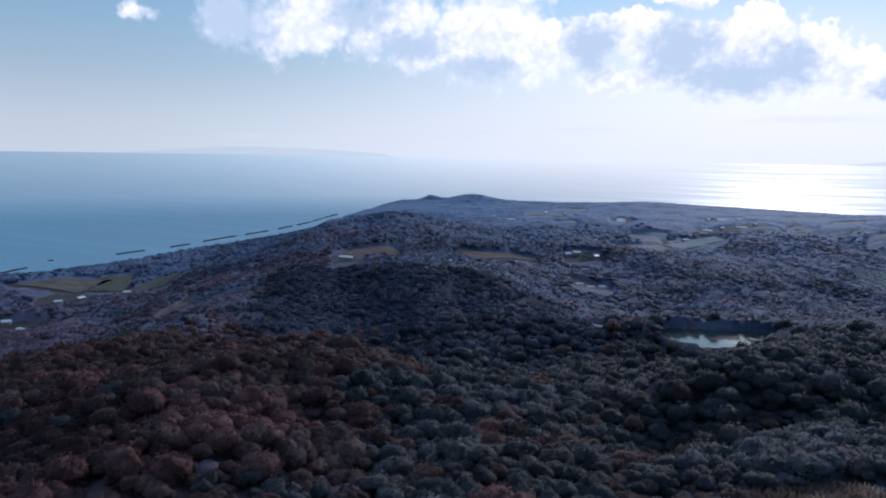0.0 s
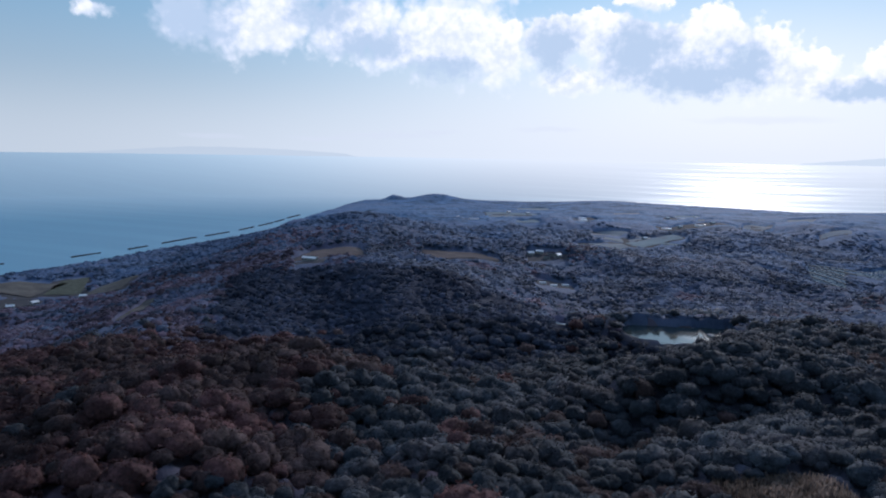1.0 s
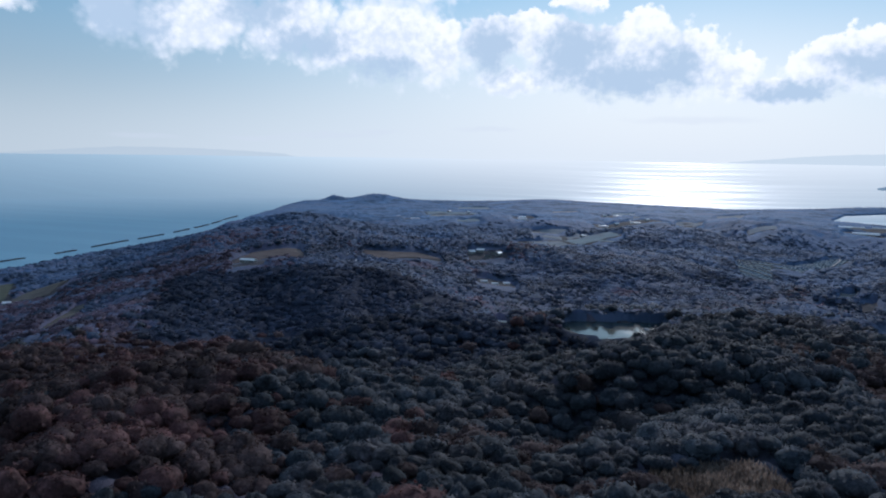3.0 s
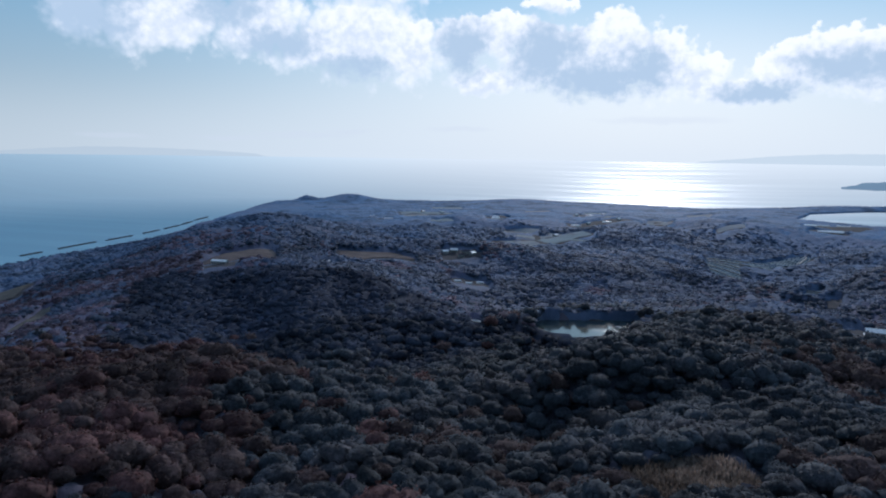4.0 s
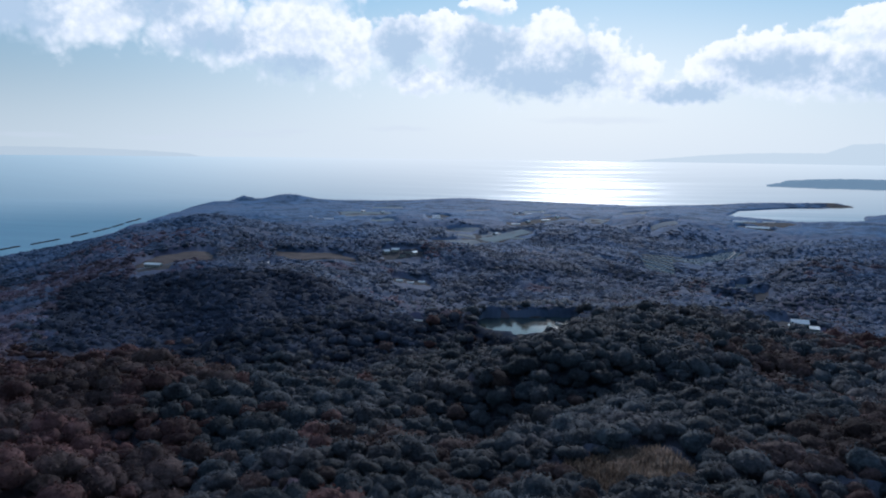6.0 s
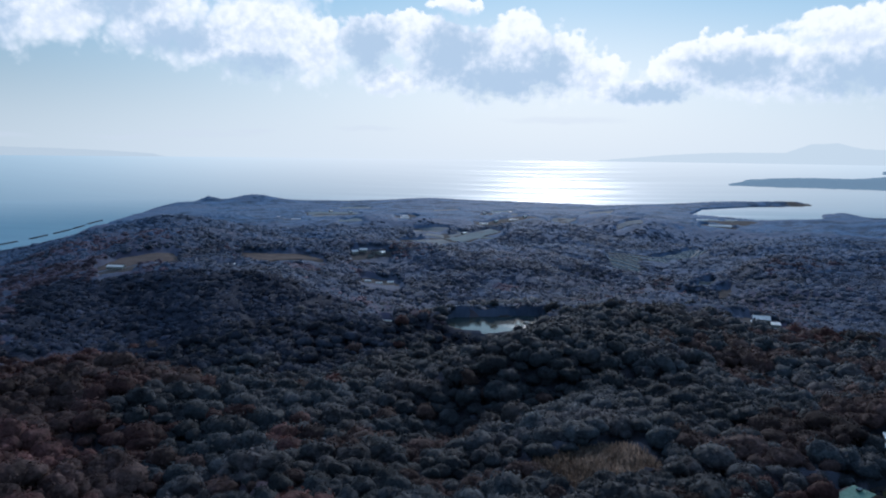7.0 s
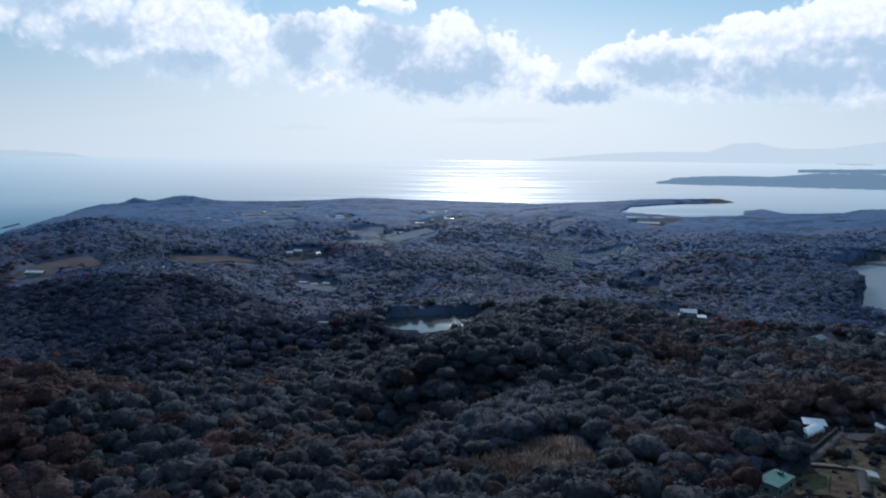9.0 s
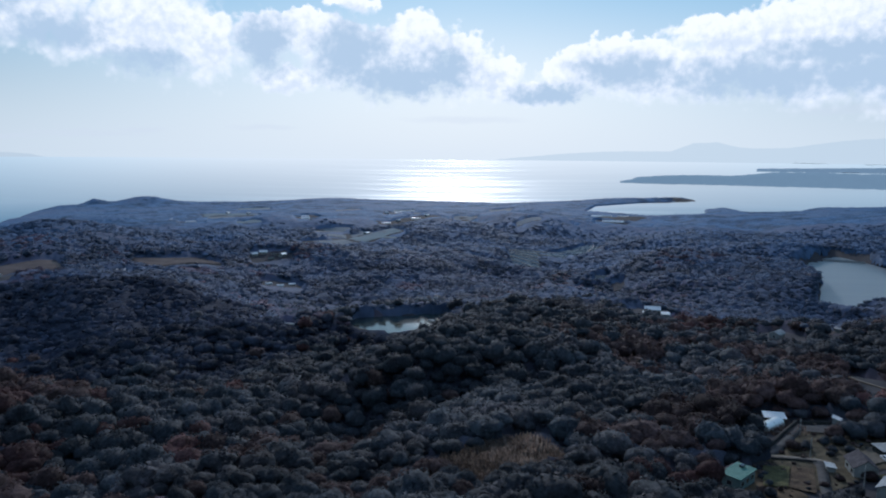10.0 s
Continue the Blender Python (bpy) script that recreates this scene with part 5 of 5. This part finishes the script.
house("farmhouse", 193, 114, 20, 9.0, 6.6, 3.6, 1.8, M_WALL, M_BLUEROOF, "house with a blue-grey sheet-metal gable roof")
flat_shed("hut", 233.8, 160.6, 30, 3.0, 2.4, 2.2, 0.9, M_SHEET, M_WHITEROOF, "small white hut at the edge of the yard", "hut")
flat_shed("carport", 221.5, 134.5, -20, 6.0, 5.0, 2.5, 0.4, M_FENCE, M_SHEET, "carport with a pale flat roof", "carport")


def car(x, y, turn, label):
    ob = base("car", x, y, turn, label, "car", "", -0.22)
    body = profile([(-0.85, 0.25), (0.85, 0.25), (0.87, 0.75), (0.8, 0.95), (-0.8, 0.95), (-0.87, 0.75)], 3.9)
    part("body", body, M_CARBODY, ob)
    bm = box(2.3, 1.5, 0.6, -0.25, 0, 0.93, 0.18)
    part("cabin", bm, M_GLASSPANE, ob, "dark glazed cabin")
    part("roof", box(1.7, 1.35, 0.08, -0.25, 0, 1.5, 0.03), M_CARBODY, ob)
    for sx in (-1.25, 1.25):
        for sy in (-0.8, 0.8):
            bm = bmesh.new()
            bmesh.ops.create_cone(bm, cap_ends=True, segments=14, radius1=0.3, radius2=0.3, depth=0.2, matrix=Matrix.Translation((sx, sy, 0.3)) @ Matrix.Rotation(math.pi / 2, 4, "X"))
            tyre = part("wheel", bm, M_TYRE, ob)
            bm = bmesh.new()
            bmesh.ops.create_cone(bm, cap_ends=True, segments=10, radius1=0.18, radius2=0.18, depth=0.22, matrix=Matrix.Translation((sx, sy, 0.3)) @ Matrix.Rotation(math.pi / 2, 4, "X"))
            part("rim", bm, M_SHEET, tyre)


car(216.5, 131.5, 60, "small white car parked by the carport")

draped("yard_ground", [(148, 126), (152, 148), (178, 152), (172, 124)], M_SOIL, "bare brown earth round the house", "yard", lift=0.10, crown=0.3, n=24)
draped("rough_ground", [(178, 124), (184, 150), (212, 166), (214, 128)], M_ROUGH, "rough brown grass and weeds between the lanes", "rough ground", lift=0.10, crown=0.5, n=40)
draped("rough_ground", [(208, 128), (212, 164), (242, 158), (238, 128)], M_ROUGH, "rough brown grass round the hedge trees", "rough ground", lift=0.12, crown=0.5, n=34)
draped("asphalt_yard", [(215.9, 159.3), (221.4, 163.4), (230.4, 159.4), (219.4, 155.6)], M_ASPHALT, "worn asphalt yard between the plots", "yard", lift=0.75)
draped("grass_plot", [(165.9, 134.5), (178.4, 145.1), (185.8, 141.5), (171.8, 130.8)], M_GREEN_FIELD, "yellow-green grass plot beside the house", "grass plot", lift=0.45, crown=0.5, n=26)
draped("fallow_plot", [(171.8, 130.6), (186.2, 141.2), (191.0, 137.2), (175.0, 124.0)], M_FALLOW, "brown fallow plot between two lanes", "field", lift=0.40, crown=0.6, n=26)
draped("gravel_yard", [(207, 131), (212, 138), (222, 140), (220, 130)], M_TRACK, "pale gravel yard before the carport", "yard", lift=0.7)
draped("vegetable_plot", [(197, 118), (203, 125), (212, 124), (210, 114)], M_GREEN_FIELD, "grassy garden plot by the houses", "garden", lift=0.45, crown=0.4)
ribbon("lane", [(182, 153.5), (187, 150), (192, 145.6), (196.7, 141.6), (199, 137.4)], 2.4, M_LANE, "pale concrete lane through the hamlet", "lane", lift=0.55, thick=0.6)
ribbon("lane", [(187, 151.5), (191.7, 152.2), (199, 155.2), (206.4, 158.4), (213, 161.4), (221, 164.2)], 3.6, M_ASPHALT, "asphalt lane up to the sheds", "lane", lift=0.6, thick=0.7)
ribbon("lane", [(196.5, 140.5), (194.0, 136.8), (187, 130.9), (176.3, 121.7), (166, 112)], 3.0, M_ASPHALT, "asphalt lane down the slope", "lane", lift=0.65, thick=0.7)
ribbon("retaining_wall", [(190, 154.6), (198, 157.6), (205.7, 160.9), (213, 163.8), (221.3, 167.4)], 0.9, M_FENCE, "dark hedge-topped retaining wall along the lane", "wall", lift=1.5, thick=2.0)
ribbon("retaining_wall", [(222, 166.6), (227, 164.2), (232, 161.2)], 0.6, M_FENCE, "low dark wall behind the yard", "wall", lift=1.1, thick=1.6)
ribbon("kerb_wall", [(186, 148.4), (191.5, 144.0), (196.0, 140.0)], 0.35, M_FENCE, "dark kerb wall below the concrete lane", "wall", lift=0.85, thick=1.2)
ribbon("track", [(325, 223), (314, 210), (309, 197), (307, 185), (310, 165)], 2.4, M_TRACK, "pale gravel track through the wood", "track", lift=0.5)
ribbon("track", [(374, 259), (368, 246), (362, 231)], 3.0, M_TRACK, "short pale gravel track on the slope", "track", lift=0.5)


def pole(x, y, tall):
    ob = base("utility_pole", x, y, 20, "grey concrete utility pole with crossarm", "utility pole", "poles in the hamlet")
    bm = bmesh.new()
    bmesh.ops.create_cone(bm, cap_ends=True, segments=10, radius1=0.18, radius2=0.11, depth=tall, matrix=Matrix.Translation((0, 0, tall / 2)))
    part("post", bm, M_CONCRETE, ob)
    part("crossarm", box(1.8, 0.1, 0.1, 0, 0, tall - 0.7), M_SHEET, ob)
    for i in (-0.7, 0, 0.7):
        part("insulator", box(0.1, 0.1, 0.22, i, 0, tall - 0.6), M_WALL, ob)


pole(212, 158.6, 6.5)
pole(197.5, 143.5, 7)
pole(192, 122, 7)

# farm on the ridge above the hamlet
house("farmhouse", 412, 456, -35, 12.5, 9.0, 3.6, 2.0, M_WALL, M_WHITEROOF, "farmhouse with a pale metal gable roof on the ridge")
flat_shed("shed", 420, 449, -35, 7.0, 6.0, 2.8, 0.9, M_WALL, M_WHITEROOF, "low white-roofed wing shed beside the farmhouse")
flat_shed("shed", 395, 443, -30, 6.0, 5.0, 2.6, 0.7, M_WOODWALL, M_WHITEROOF, "shed with a pale sheet roof by the farmhouse")
tunnel("tunnel_greenhouse", 391, 482, 25, 11, 4.0, "pale film tunnel greenhouse on the ridge")
house("barn", 400, 322, 15, 9.0, 6.5, 3.4, 1.6, M_WALL, M_SHEET, "pale-walled barn among the trees", category="barn")
house("cottage", 496, 368, 30, 9.0, 6.0, 3.0, 1.6, M_WALL, M_SHEET, "low cottage with a pale roof below the reservoir", category="cottage")
flat_shed("shed", 454, 317, 20, 5.0, 4.0, 2.4, 0.5, M_WALL, M_SHEET, "small pale shed in a clearing")
draped("clearing", [(424, 304), (470, 341), (505, 363), (482, 328)], M_FIELD, "dull grassy clearing below the reservoir", "field", lift=0.25, crown=0.4)

# the hill with the long white building
house("long_barn", -118, 860, -24, 19.0, 7.0, 3.6, 1.3, M_WALL, M_WHITEROOF, "long white barn on the brow of the dark hill", category="barn")
house("cottage", -50, 802, 10, 6.5, 5.5, 3.0, 1.5, M_WALL, M_TILE, "small cottage at the edge of the hill wood", category="cottage")
draped("fallow_field", [(-147, 919), (-128, 987), (-72, 1015), (-58, 918)], M_FIELD, "brown fallow field on the hill", "field", n=20, lift=0.6, crown=0.8)
draped("fallow_field", [(22, 1073), (109, 1068), (131, 981), (47, 967)], M_FIELD, "brown fallow field on the plateau", "field", n=20, lift=0.6, crown=0.8)
ribbon("track", [(-11, 917), (0, 907), (17, 900)], 3.4, M_TRACK, "pale track on the hill", "track", lift=0.8)
flat_shed("shed", 7, 914, -15, 9, 5, 2.6, 0.6, M_WALL, M_WHITEROOF, "pale shed beside the hill track")
ribbon("road", [(129, 619), (134, 605), (137, 590), (134, 572)], 4.0, M_TRACK, "pale bend of a hill road", "road", lift=0.8)
ribbon("guard_rail", [(131, 617), (136, 603), (139, 589), (136, 572)], 0.3, M_WHITEROOF, "white guard rail on the bend of the hill road", "guard rail", lift=2.2, thick=1.4)

# hamlet on the plateau
for i, (x, y, t, w, r) in enumerate(((187, 1048, 10, 9, M_WHITEROOF), (202, 1055, -20, 11, M_WHITEROOF), (217, 1043, 0, 10, M_TILE), (226, 1034, 30, 8, M_WHITEROOF), (208, 1029, -10, 9, M_TILE))):
    house("farmhouse", x, y, t, w, 7, 3.6, 1.8, M_WALL, r, ("pale-roofed farmhouse in the plateau hamlet", "dark-roofed farmhouse in the plateau hamlet")[r is M_TILE], True, 0.5, "houses of the plateau hamlet")
for x, y, t in ((171, 866, -10), (184, 860, -14), (202, 875, -12)):
    tunnel("tunnel_greenhouse", x, y, t, 9, 3.4, "low film tunnel greenhouse on the slope", "tunnels on the slope", M_GLINT_FILM)

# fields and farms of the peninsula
draped("field", [(318, 1310), (343, 1464), (460, 1519), (460, 1352)], M_HAZED_FIELD, "pale stubble field on the plateau", "field", lift=0.8)
draped("field", [(467, 1373), (471, 1519), (578, 1568), (565, 1401)], M_HAZED_GREEN, "green winter field on the plateau", "field", lift=0.8)
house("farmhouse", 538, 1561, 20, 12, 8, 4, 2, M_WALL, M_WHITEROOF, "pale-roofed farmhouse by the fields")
draped("pale_field", [(926, 1525), (953, 1572), (1082, 1667), (1043, 1592)], M_HAZED_FIELD, "pale field on the coastal plateau", "field", lift=0.8)
for k, (x, y, n) in enumerate(((1422, 1854, 4), (1485, 1882, 4), (1531, 1854, 4), (1296, 1634, 3), (1331, 1634, 3))):
    for j in range(n):
        tunnel("tunnel_greenhouse", x + j * 4.6, y + j * 5.8, -38, 34, 6.2, "long white tunnel greenhouse near the bay", "tunnels near the bay", M_GLINT_FILM)
for x, y, t, n in ((199, 2091, 4, 4), (552, 2195, 12, 3), (497, 1968, 14, 3), (697, 1854, 18, 2), (781, 1837, 20, 2), (906, 2286, 22, 2)):
    for j in range(n):
        tunnel("tunnel_greenhouse", x + j * 1.5, y + j * 7, -t, 26, 6.0, "long white tunnel greenhouse on the peninsula", "tunnels on the peninsula", M_GLINT_FILM)
for x, y in ((156, 2175), (739, 1868), (822, 1854), (355, 2453), (418, 2425), (962, 2300), (850, 2258)):
    house("farmhouse", x, y, x % 40, 12, 8, 4, 2.2, M_WALL, M_WHITEROOF, "pale-roofed farmhouse on the peninsula", False, 0.5, "farmhouses of the peninsula")
draped("field", [(272, 2363), (272, 2488), (453, 2488), (453, 2363)], M_HAZED_GREEN, "green field on the peninsula", "field", lift=0.8)
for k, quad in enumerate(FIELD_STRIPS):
    draped("field", quad, (M_HAZED_FIELD, M_HAZED_GREEN)[k % 3 == 1], ("narrow pale field on the peninsula", "narrow green field on the peninsula")[k % 3 == 1], "field", lift=0.9, n=16)

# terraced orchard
draped("orchard", [(627, 1038), (725, 1248), (781, 1213), (669, 1018)], M_HAZED_GREEN, "terraced orchard slope, greyed blue for haze", "orchard", lift=0.5, crown=1.2, n=24)
draped("orchard", [(760, 1199), (1004, 1317), (1018, 1289), (781, 1115)], M_HAZED_GREEN, "orchard slope with winding track, greyed blue for haze", "orchard", lift=0.5, crown=1.2, n=24)
for i in range(7):
    x, y = 636 + i * 16, 1034 + i * 28
    ribbon("orchard_terrace", [(x - 8, y + 20), (x + 14, y + 3), (x + 34, y - 17), (x + 48, y - 28)], 2.2, M_WALL, "pale terrace wall of the hillside orchard", "terrace", lift=2.4, thick=2.6)
ribbon("orchard_track", [(761, 1185), (808, 1168), (892, 1210), (962, 1262), (992, 1302)], 3.6, M_WALL, "pale winding orchard track", "track", lift=1.8)

orchard_rng = np.random.default_rng(6)
ox, oy = np.meshgrid(np.arange(620, 1030, 7.5), np.arange(1010, 1330, 7.5))
ox, oy = (ox + orchard_rng.uniform(-1, 1, ox.shape)).ravel(), (oy + orchard_rng.uniform(-1, 1, oy.shape)).ravel()
inside = in_patch(ox, oy, [(627, 1038), (725, 1248), (781, 1213), (669, 1018)]) | in_patch(ox, oy, [(760, 1199), (1004, 1317), (1018, 1289), (781, 1115)])
ox, oy = ox[inside], oy[inside]
canopy("orchard_trees", np.stack([ox, oy, height(ox, oy), orchard_rng.uniform(1.6, 2.4, len(ox)), np.full(len(ox), 1.2), orchard_rng.uniform(0.8, 1.1, len(ox))], -1), [dome_template(orchard_rng, 6) for _ in range(5)], M_OUTER_LEAF, "rows of low citrus trees on the terraced orchard", orchard_rng)

# coastal plain
draped("fallow_strip", [(-285, 648), (-307, 838), (-290, 836), (-264, 650)], M_PALE_FIELD, "long pale fallow strip on the western slope", "field", lift=0.7, crown=1.2, n=40)
draped("field", [(-661, 1062), (-619, 1149), (-555, 1174), (-558, 1054)], M_PALE_FIELD, "pale stubble field on the coastal plain", "field", lift=1.1, n=44)
draped("field", [(-549, 1076), (-574, 1188), (-546, 1232), (-496, 1082)], M_DULL_GREEN, "grassy field on the coastal plain", "field", lift=1.1, n=44)
draped("field", [(-474, 1034), (-474, 1146), (-418, 1146), (-418, 1043)], M_PALE_FIELD, "narrow pale field below the hill", "field", lift=1.1, n=44)
for j in range(5):
    tunnel("tunnel_greenhouse", -409 + j * 6.2, 728 + j * 2, 76, 16, 4.6, "white tunnel greenhouse on the coastal plain", "tunnels on the coastal plain", M_GLINT_FILM)
for x, y, t, r in ((-548, 987, 20, M_WHITEROOF), (-530, 1015, 60, M_WHITEROOF), (-446, 857, 30, M_WHITEROOF), (-471, 1037, 10, M_WHITEROOF), (-494, 779, 40, M_TILE), (-473, 774, -20, M_WHITEROOF), (-503, 796, 10, M_WHITEROOF), (-680, 1090, 0, M_WHITEROOF)):
    house("farmhouse", x, y, t, 10, 7, 3.6, 1.8, M_WALL, r, "farmhouse on the coastal plain below the hill", True, 0.5, "farmhouses of the coastal plain")


# ---------------------------------------------------------------- dams
def dam(name, x, y, turn, length, top, drop, label, rail=True):
    ob = new(name)
    ob.matrix_world = pose(x, y, top, 0, 0, turn)
    tagged(ob, label, "dam")
    part("dam_wall", profile([(-1.5, 0.4), (1.5, 0.4), (1.5, -drop), (-1.5 - drop * 0.5, -drop)], length), M_CONCRETE, ob)
    if rail:
        for s in (-1.3, 1.3):
            part("parapet", box(length, 0.25, 0.9, 0, s, 0.38), M_CONCRETE, ob)
    return ob


spill = dam("pond_dam", 181, 475, -14, 12, 87.7, 6, "pale concrete pond dam with a spillway")
part("spillway", box(5.0, 0.8, 5.0, 3.0, -3.6, -5.6), M_CONCRETE, spill, "pale concrete spillway face")
dam("pond_dyke", 248, 527, -68, 30, 87.9, 3, "pale concrete dyke along the pond", False)
dam("reservoir_dam", 1077, 761, -56, 76, 60.3, 3, "long low concrete dam across the reservoir")
dam("reservoir_dam", 622, 791, -56, 25, 59.0, 3, "concrete dam of the small reservoir")


# ---------------------------------------------------------------- reeds and single trees
def reed_bank(x, y, rad, n, mat, label, tall=3.4, name="reed_bank"):
    r = np.random.default_rng(int(x))
    a, d = r.uniform(0, 2 * math.pi, n), rad * np.sqrt(r.uniform(0, 1, n))
    px, py = x + d * np.cos(a), y + 1.2 * d * np.sin(a)
    pz = height(px, py)
    h = tall * r.uniform(0.5, 1.25, n) * (0.7 + 0.6 * fbm(px / 8, py / 8, 2, 3))
    lean = r.normal(size=(n, 2)) * 0.25
    t = r.uniform(0, math.pi, n)
    w = r.uniform(0.18, 0.4, n)
    dx, dy = np.cos(t) * w, np.sin(t) * w
    v = np.stack([np.stack([px - dx * 0.4, py - dy * 0.4, pz], -1), np.stack([px + dx * 0.4, py + dy * 0.4, pz], -1),
                  np.stack([px + dx + lean[:, 0] * 0.6, py + dy + lean[:, 1] * 0.6, pz + h * 0.7], -1), np.stack([px + lean[:, 0] * h * 0.5, py + lean[:, 1] * h * 0.5, pz + h], -1),
                  np.stack([px - dx + lean[:, 0] * 0.6, py - dy + lean[:, 1] * 0.6, pz + h * 0.7], -1)], 1).reshape(-1, 3)
    b = np.arange(n)[:, None] * 5
    f = np.concatenate([b + [[0, 1, 2]], b + [[0, 2, 4]], b + [[4, 2, 3]]], 0)
    return tagged(new(name, mesh_from(name, v, f, [mat])), label, "reeds", kind="stuff")


reed_bank(106, 180, 19, 8000, M_REED, "bank of tall dry yellow-brown grass on the near slope", 4.2)
reed_bank(212, 166, 8, 500, M_REED, "dry grass along the lane", 1.2)


def tree_meshes(seed, sprays, mat):
    r = np.random.default_rng(seed)
    v, f, n = crown_template(r, 7, 13, sprays, 0.9, 0.065, 11)
    me = mesh_from("crown", v, f, [mat])
    rounded_normals(me, n)
    bm = bmesh.new()
    rr = random.Random(seed)
    def limb(a, b, ra, rb):
        way = b - a
        m = Matrix.Translation((a + b) / 2) @ way.to_track_quat("Z", "Y").to_matrix().to_4x4()
        bmesh.ops.create_cone(bm, cap_ends=True, segments=7, radius1=ra, radius2=rb, depth=way.length, matrix=m)
    limb(Vector((0, 0, -1.6)), Vector((0.05, 0.02, -0.1)), 0.075, 0.05)
    for i in range(6):
        a = i * 1.05 + rr.uniform(0, 0.6)
        limb(Vector((0.02, 0, -0.5 + 0.07 * i)), Vector((0.6 * math.cos(a), 0.6 * math.sin(a), rr.uniform(0.0, 0.5))), 0.035, 0.01)
    trunk = bpy.data.meshes.new("trunk")
    bm.to_mesh(trunk)
    bm.free()
    trunk.materials.append(M_BARK)
    return me, trunk


def single_tree(meshes, x, y, rad, turn, label, lift=1.5):
    crown, trunk = meshes
    z = float(height(np.array([x]), np.array([y]))[0])
    ob = new("tree")
    ob.matrix_world = pose(x, y, z - 0.2, 0, 0, turn)
    tagged(ob, label, "tree", "trees of the near slope")
    for name, me in (("trunk", trunk), ("crown", crown)):
        o = new(name, me)
        o.parent = ob
        o.matrix_local = Matrix.Translation((0, 0, lift * rad)) @ Matrix.Diagonal((rad, rad, rad, 1))


NEAR_TREES = [(tree_meshes(40 + i, 420, m), t) for i, (m, t) in enumerate(((M_EVERGREEN, "dense dark green broadleaf tree on the near slope"), (M_EVERGREEN, "dense dark green broadleaf tree on the near slope"),
              (M_EVERGREEN, "dense dark green broadleaf tree on the near slope"), (M_RUSSET, "russet autumn tree on the near slope"), (M_BARE, "grey-brown nearly leafless tree on the near slope")))]
pick = random.Random(8)
for x, y in NEAR_SPOTS:
    k = fbm(np.array(x / 60), np.array(y / 60), 3, 21) + pick.uniform(-0.12, 0.12)
    i = 3 if k > 0.6 else 4 if k < 0.34 else pick.randrange(3)
    single_tree(NEAR_TREES[i][0], float(x), float(y), pick.uniform(2.2, 4.4), pick.uniform(0, 360), NEAR_TREES[i][1])
GARDEN = ((199, 150.6, 2.6), (203, 149, 2.0), (212, 149.5, 2.0), (216, 147, 2.4), (219, 151, 3.4), (225, 148, 4.4), (231, 146, 4.8), (238, 148, 5.2), (236, 141, 4.0), (205, 142, 1.4), (209, 144, 1.6), (198, 124.5, 2.2), (190.5, 128, 1.5), (213, 141, 1.8),
          (171, 151, 3.0), (166, 154, 3.4), (150, 146, 2.6), (176, 153, 2.4), (168.5, 134.6, 1.2), (171, 139.5, 1.0), (150, 128, 2.8), (156, 128, 2.2), (162, 128.5, 1.8), (184, 156, 2.4), (188, 159, 2.8), (199, 166, 2.6), (204, 174, 3.0), (222, 175, 3.2), (228, 171, 3.0),
          (235, 168, 3.4), (182, 127, 1.5), (185, 119, 2.0), (176, 127.5, 0.9), (241, 158, 4.2), (228, 153, 3.0), (192, 161.5, 2.2), (146, 136, 2.6), (144, 129, 2.8))
for x, y, rad in GARDEN:
    single_tree(NEAR_TREES[pick.choice((0, 1, 2, 4))][0], x, y, rad, pick.uniform(0, 360), "bushy dark garden tree among the houses of the hamlet", 0.62)


# low growth between the houses and along the lanes
shrub_rng = np.random.default_rng(12)
sx, sy = shrub_rng.uniform(142, 248, 1100), shrub_rng.uniform(96, 186, 1100)
keep = np.zeros(len(sx), bool)
for plot in HAMLET_PLOTS:
    keep |= in_patch(sx, sy, plot)
thick = fbm(sx / 9, sy / 9, 3, 5)
for ax, ay in ((160, 138), (211, 170), (216, 173), (201, 129), (194, 134), (193, 114), (234, 161), (221, 134), (216, 131), (155, 136), (165, 140)):
    keep &= np.hypot(sx - ax, sy - ay) > 5.0
for line in (((182, 153.5), (199, 137.4)), ((187, 151.5), (221, 164.2)), ((196.5, 140.5), (166, 112)), ((216, 159), (230, 159.5))):
    (ax, ay), (bx, by) = line
    k = np.clip(((sx - ax) * (bx - ax) + (sy - ay) * (by - ay)) / ((bx - ax) ** 2 + (by - ay) ** 2), 0, 1)
    keep &= np.hypot(sx - ax - k * (bx - ax), sy - ay - k * (by - ay)) > 2.4
keep &= thick > 0.36
sx, sy = sx[keep], sy[keep]
srad = shrub_rng.uniform(0.25, 1.0, len(sx)) ** 1.3 * 1.3
spots = np.stack([sx, sy, height(sx, sy), srad, srad * 0.4, shrub_rng.uniform(0.6, 1.1, len(sx))], -1)
third = shrub_rng.integers(0, 3, len(sx))
shapes = [crown_template(shrub_rng, 4, 8, 50, 0.8, 0.16, 5) for _ in range(4)]
for k, (mat, text) in enumerate(((M_EVERGREEN, "low dark green shrubs round the houses"), (M_BARE, "leafless brown shrubs round the houses"), (M_REED, "tufts of dry yellow grass along the plots"))):
    canopy("shrubs", spots[third == k], shapes, mat, text, shrub_rng)
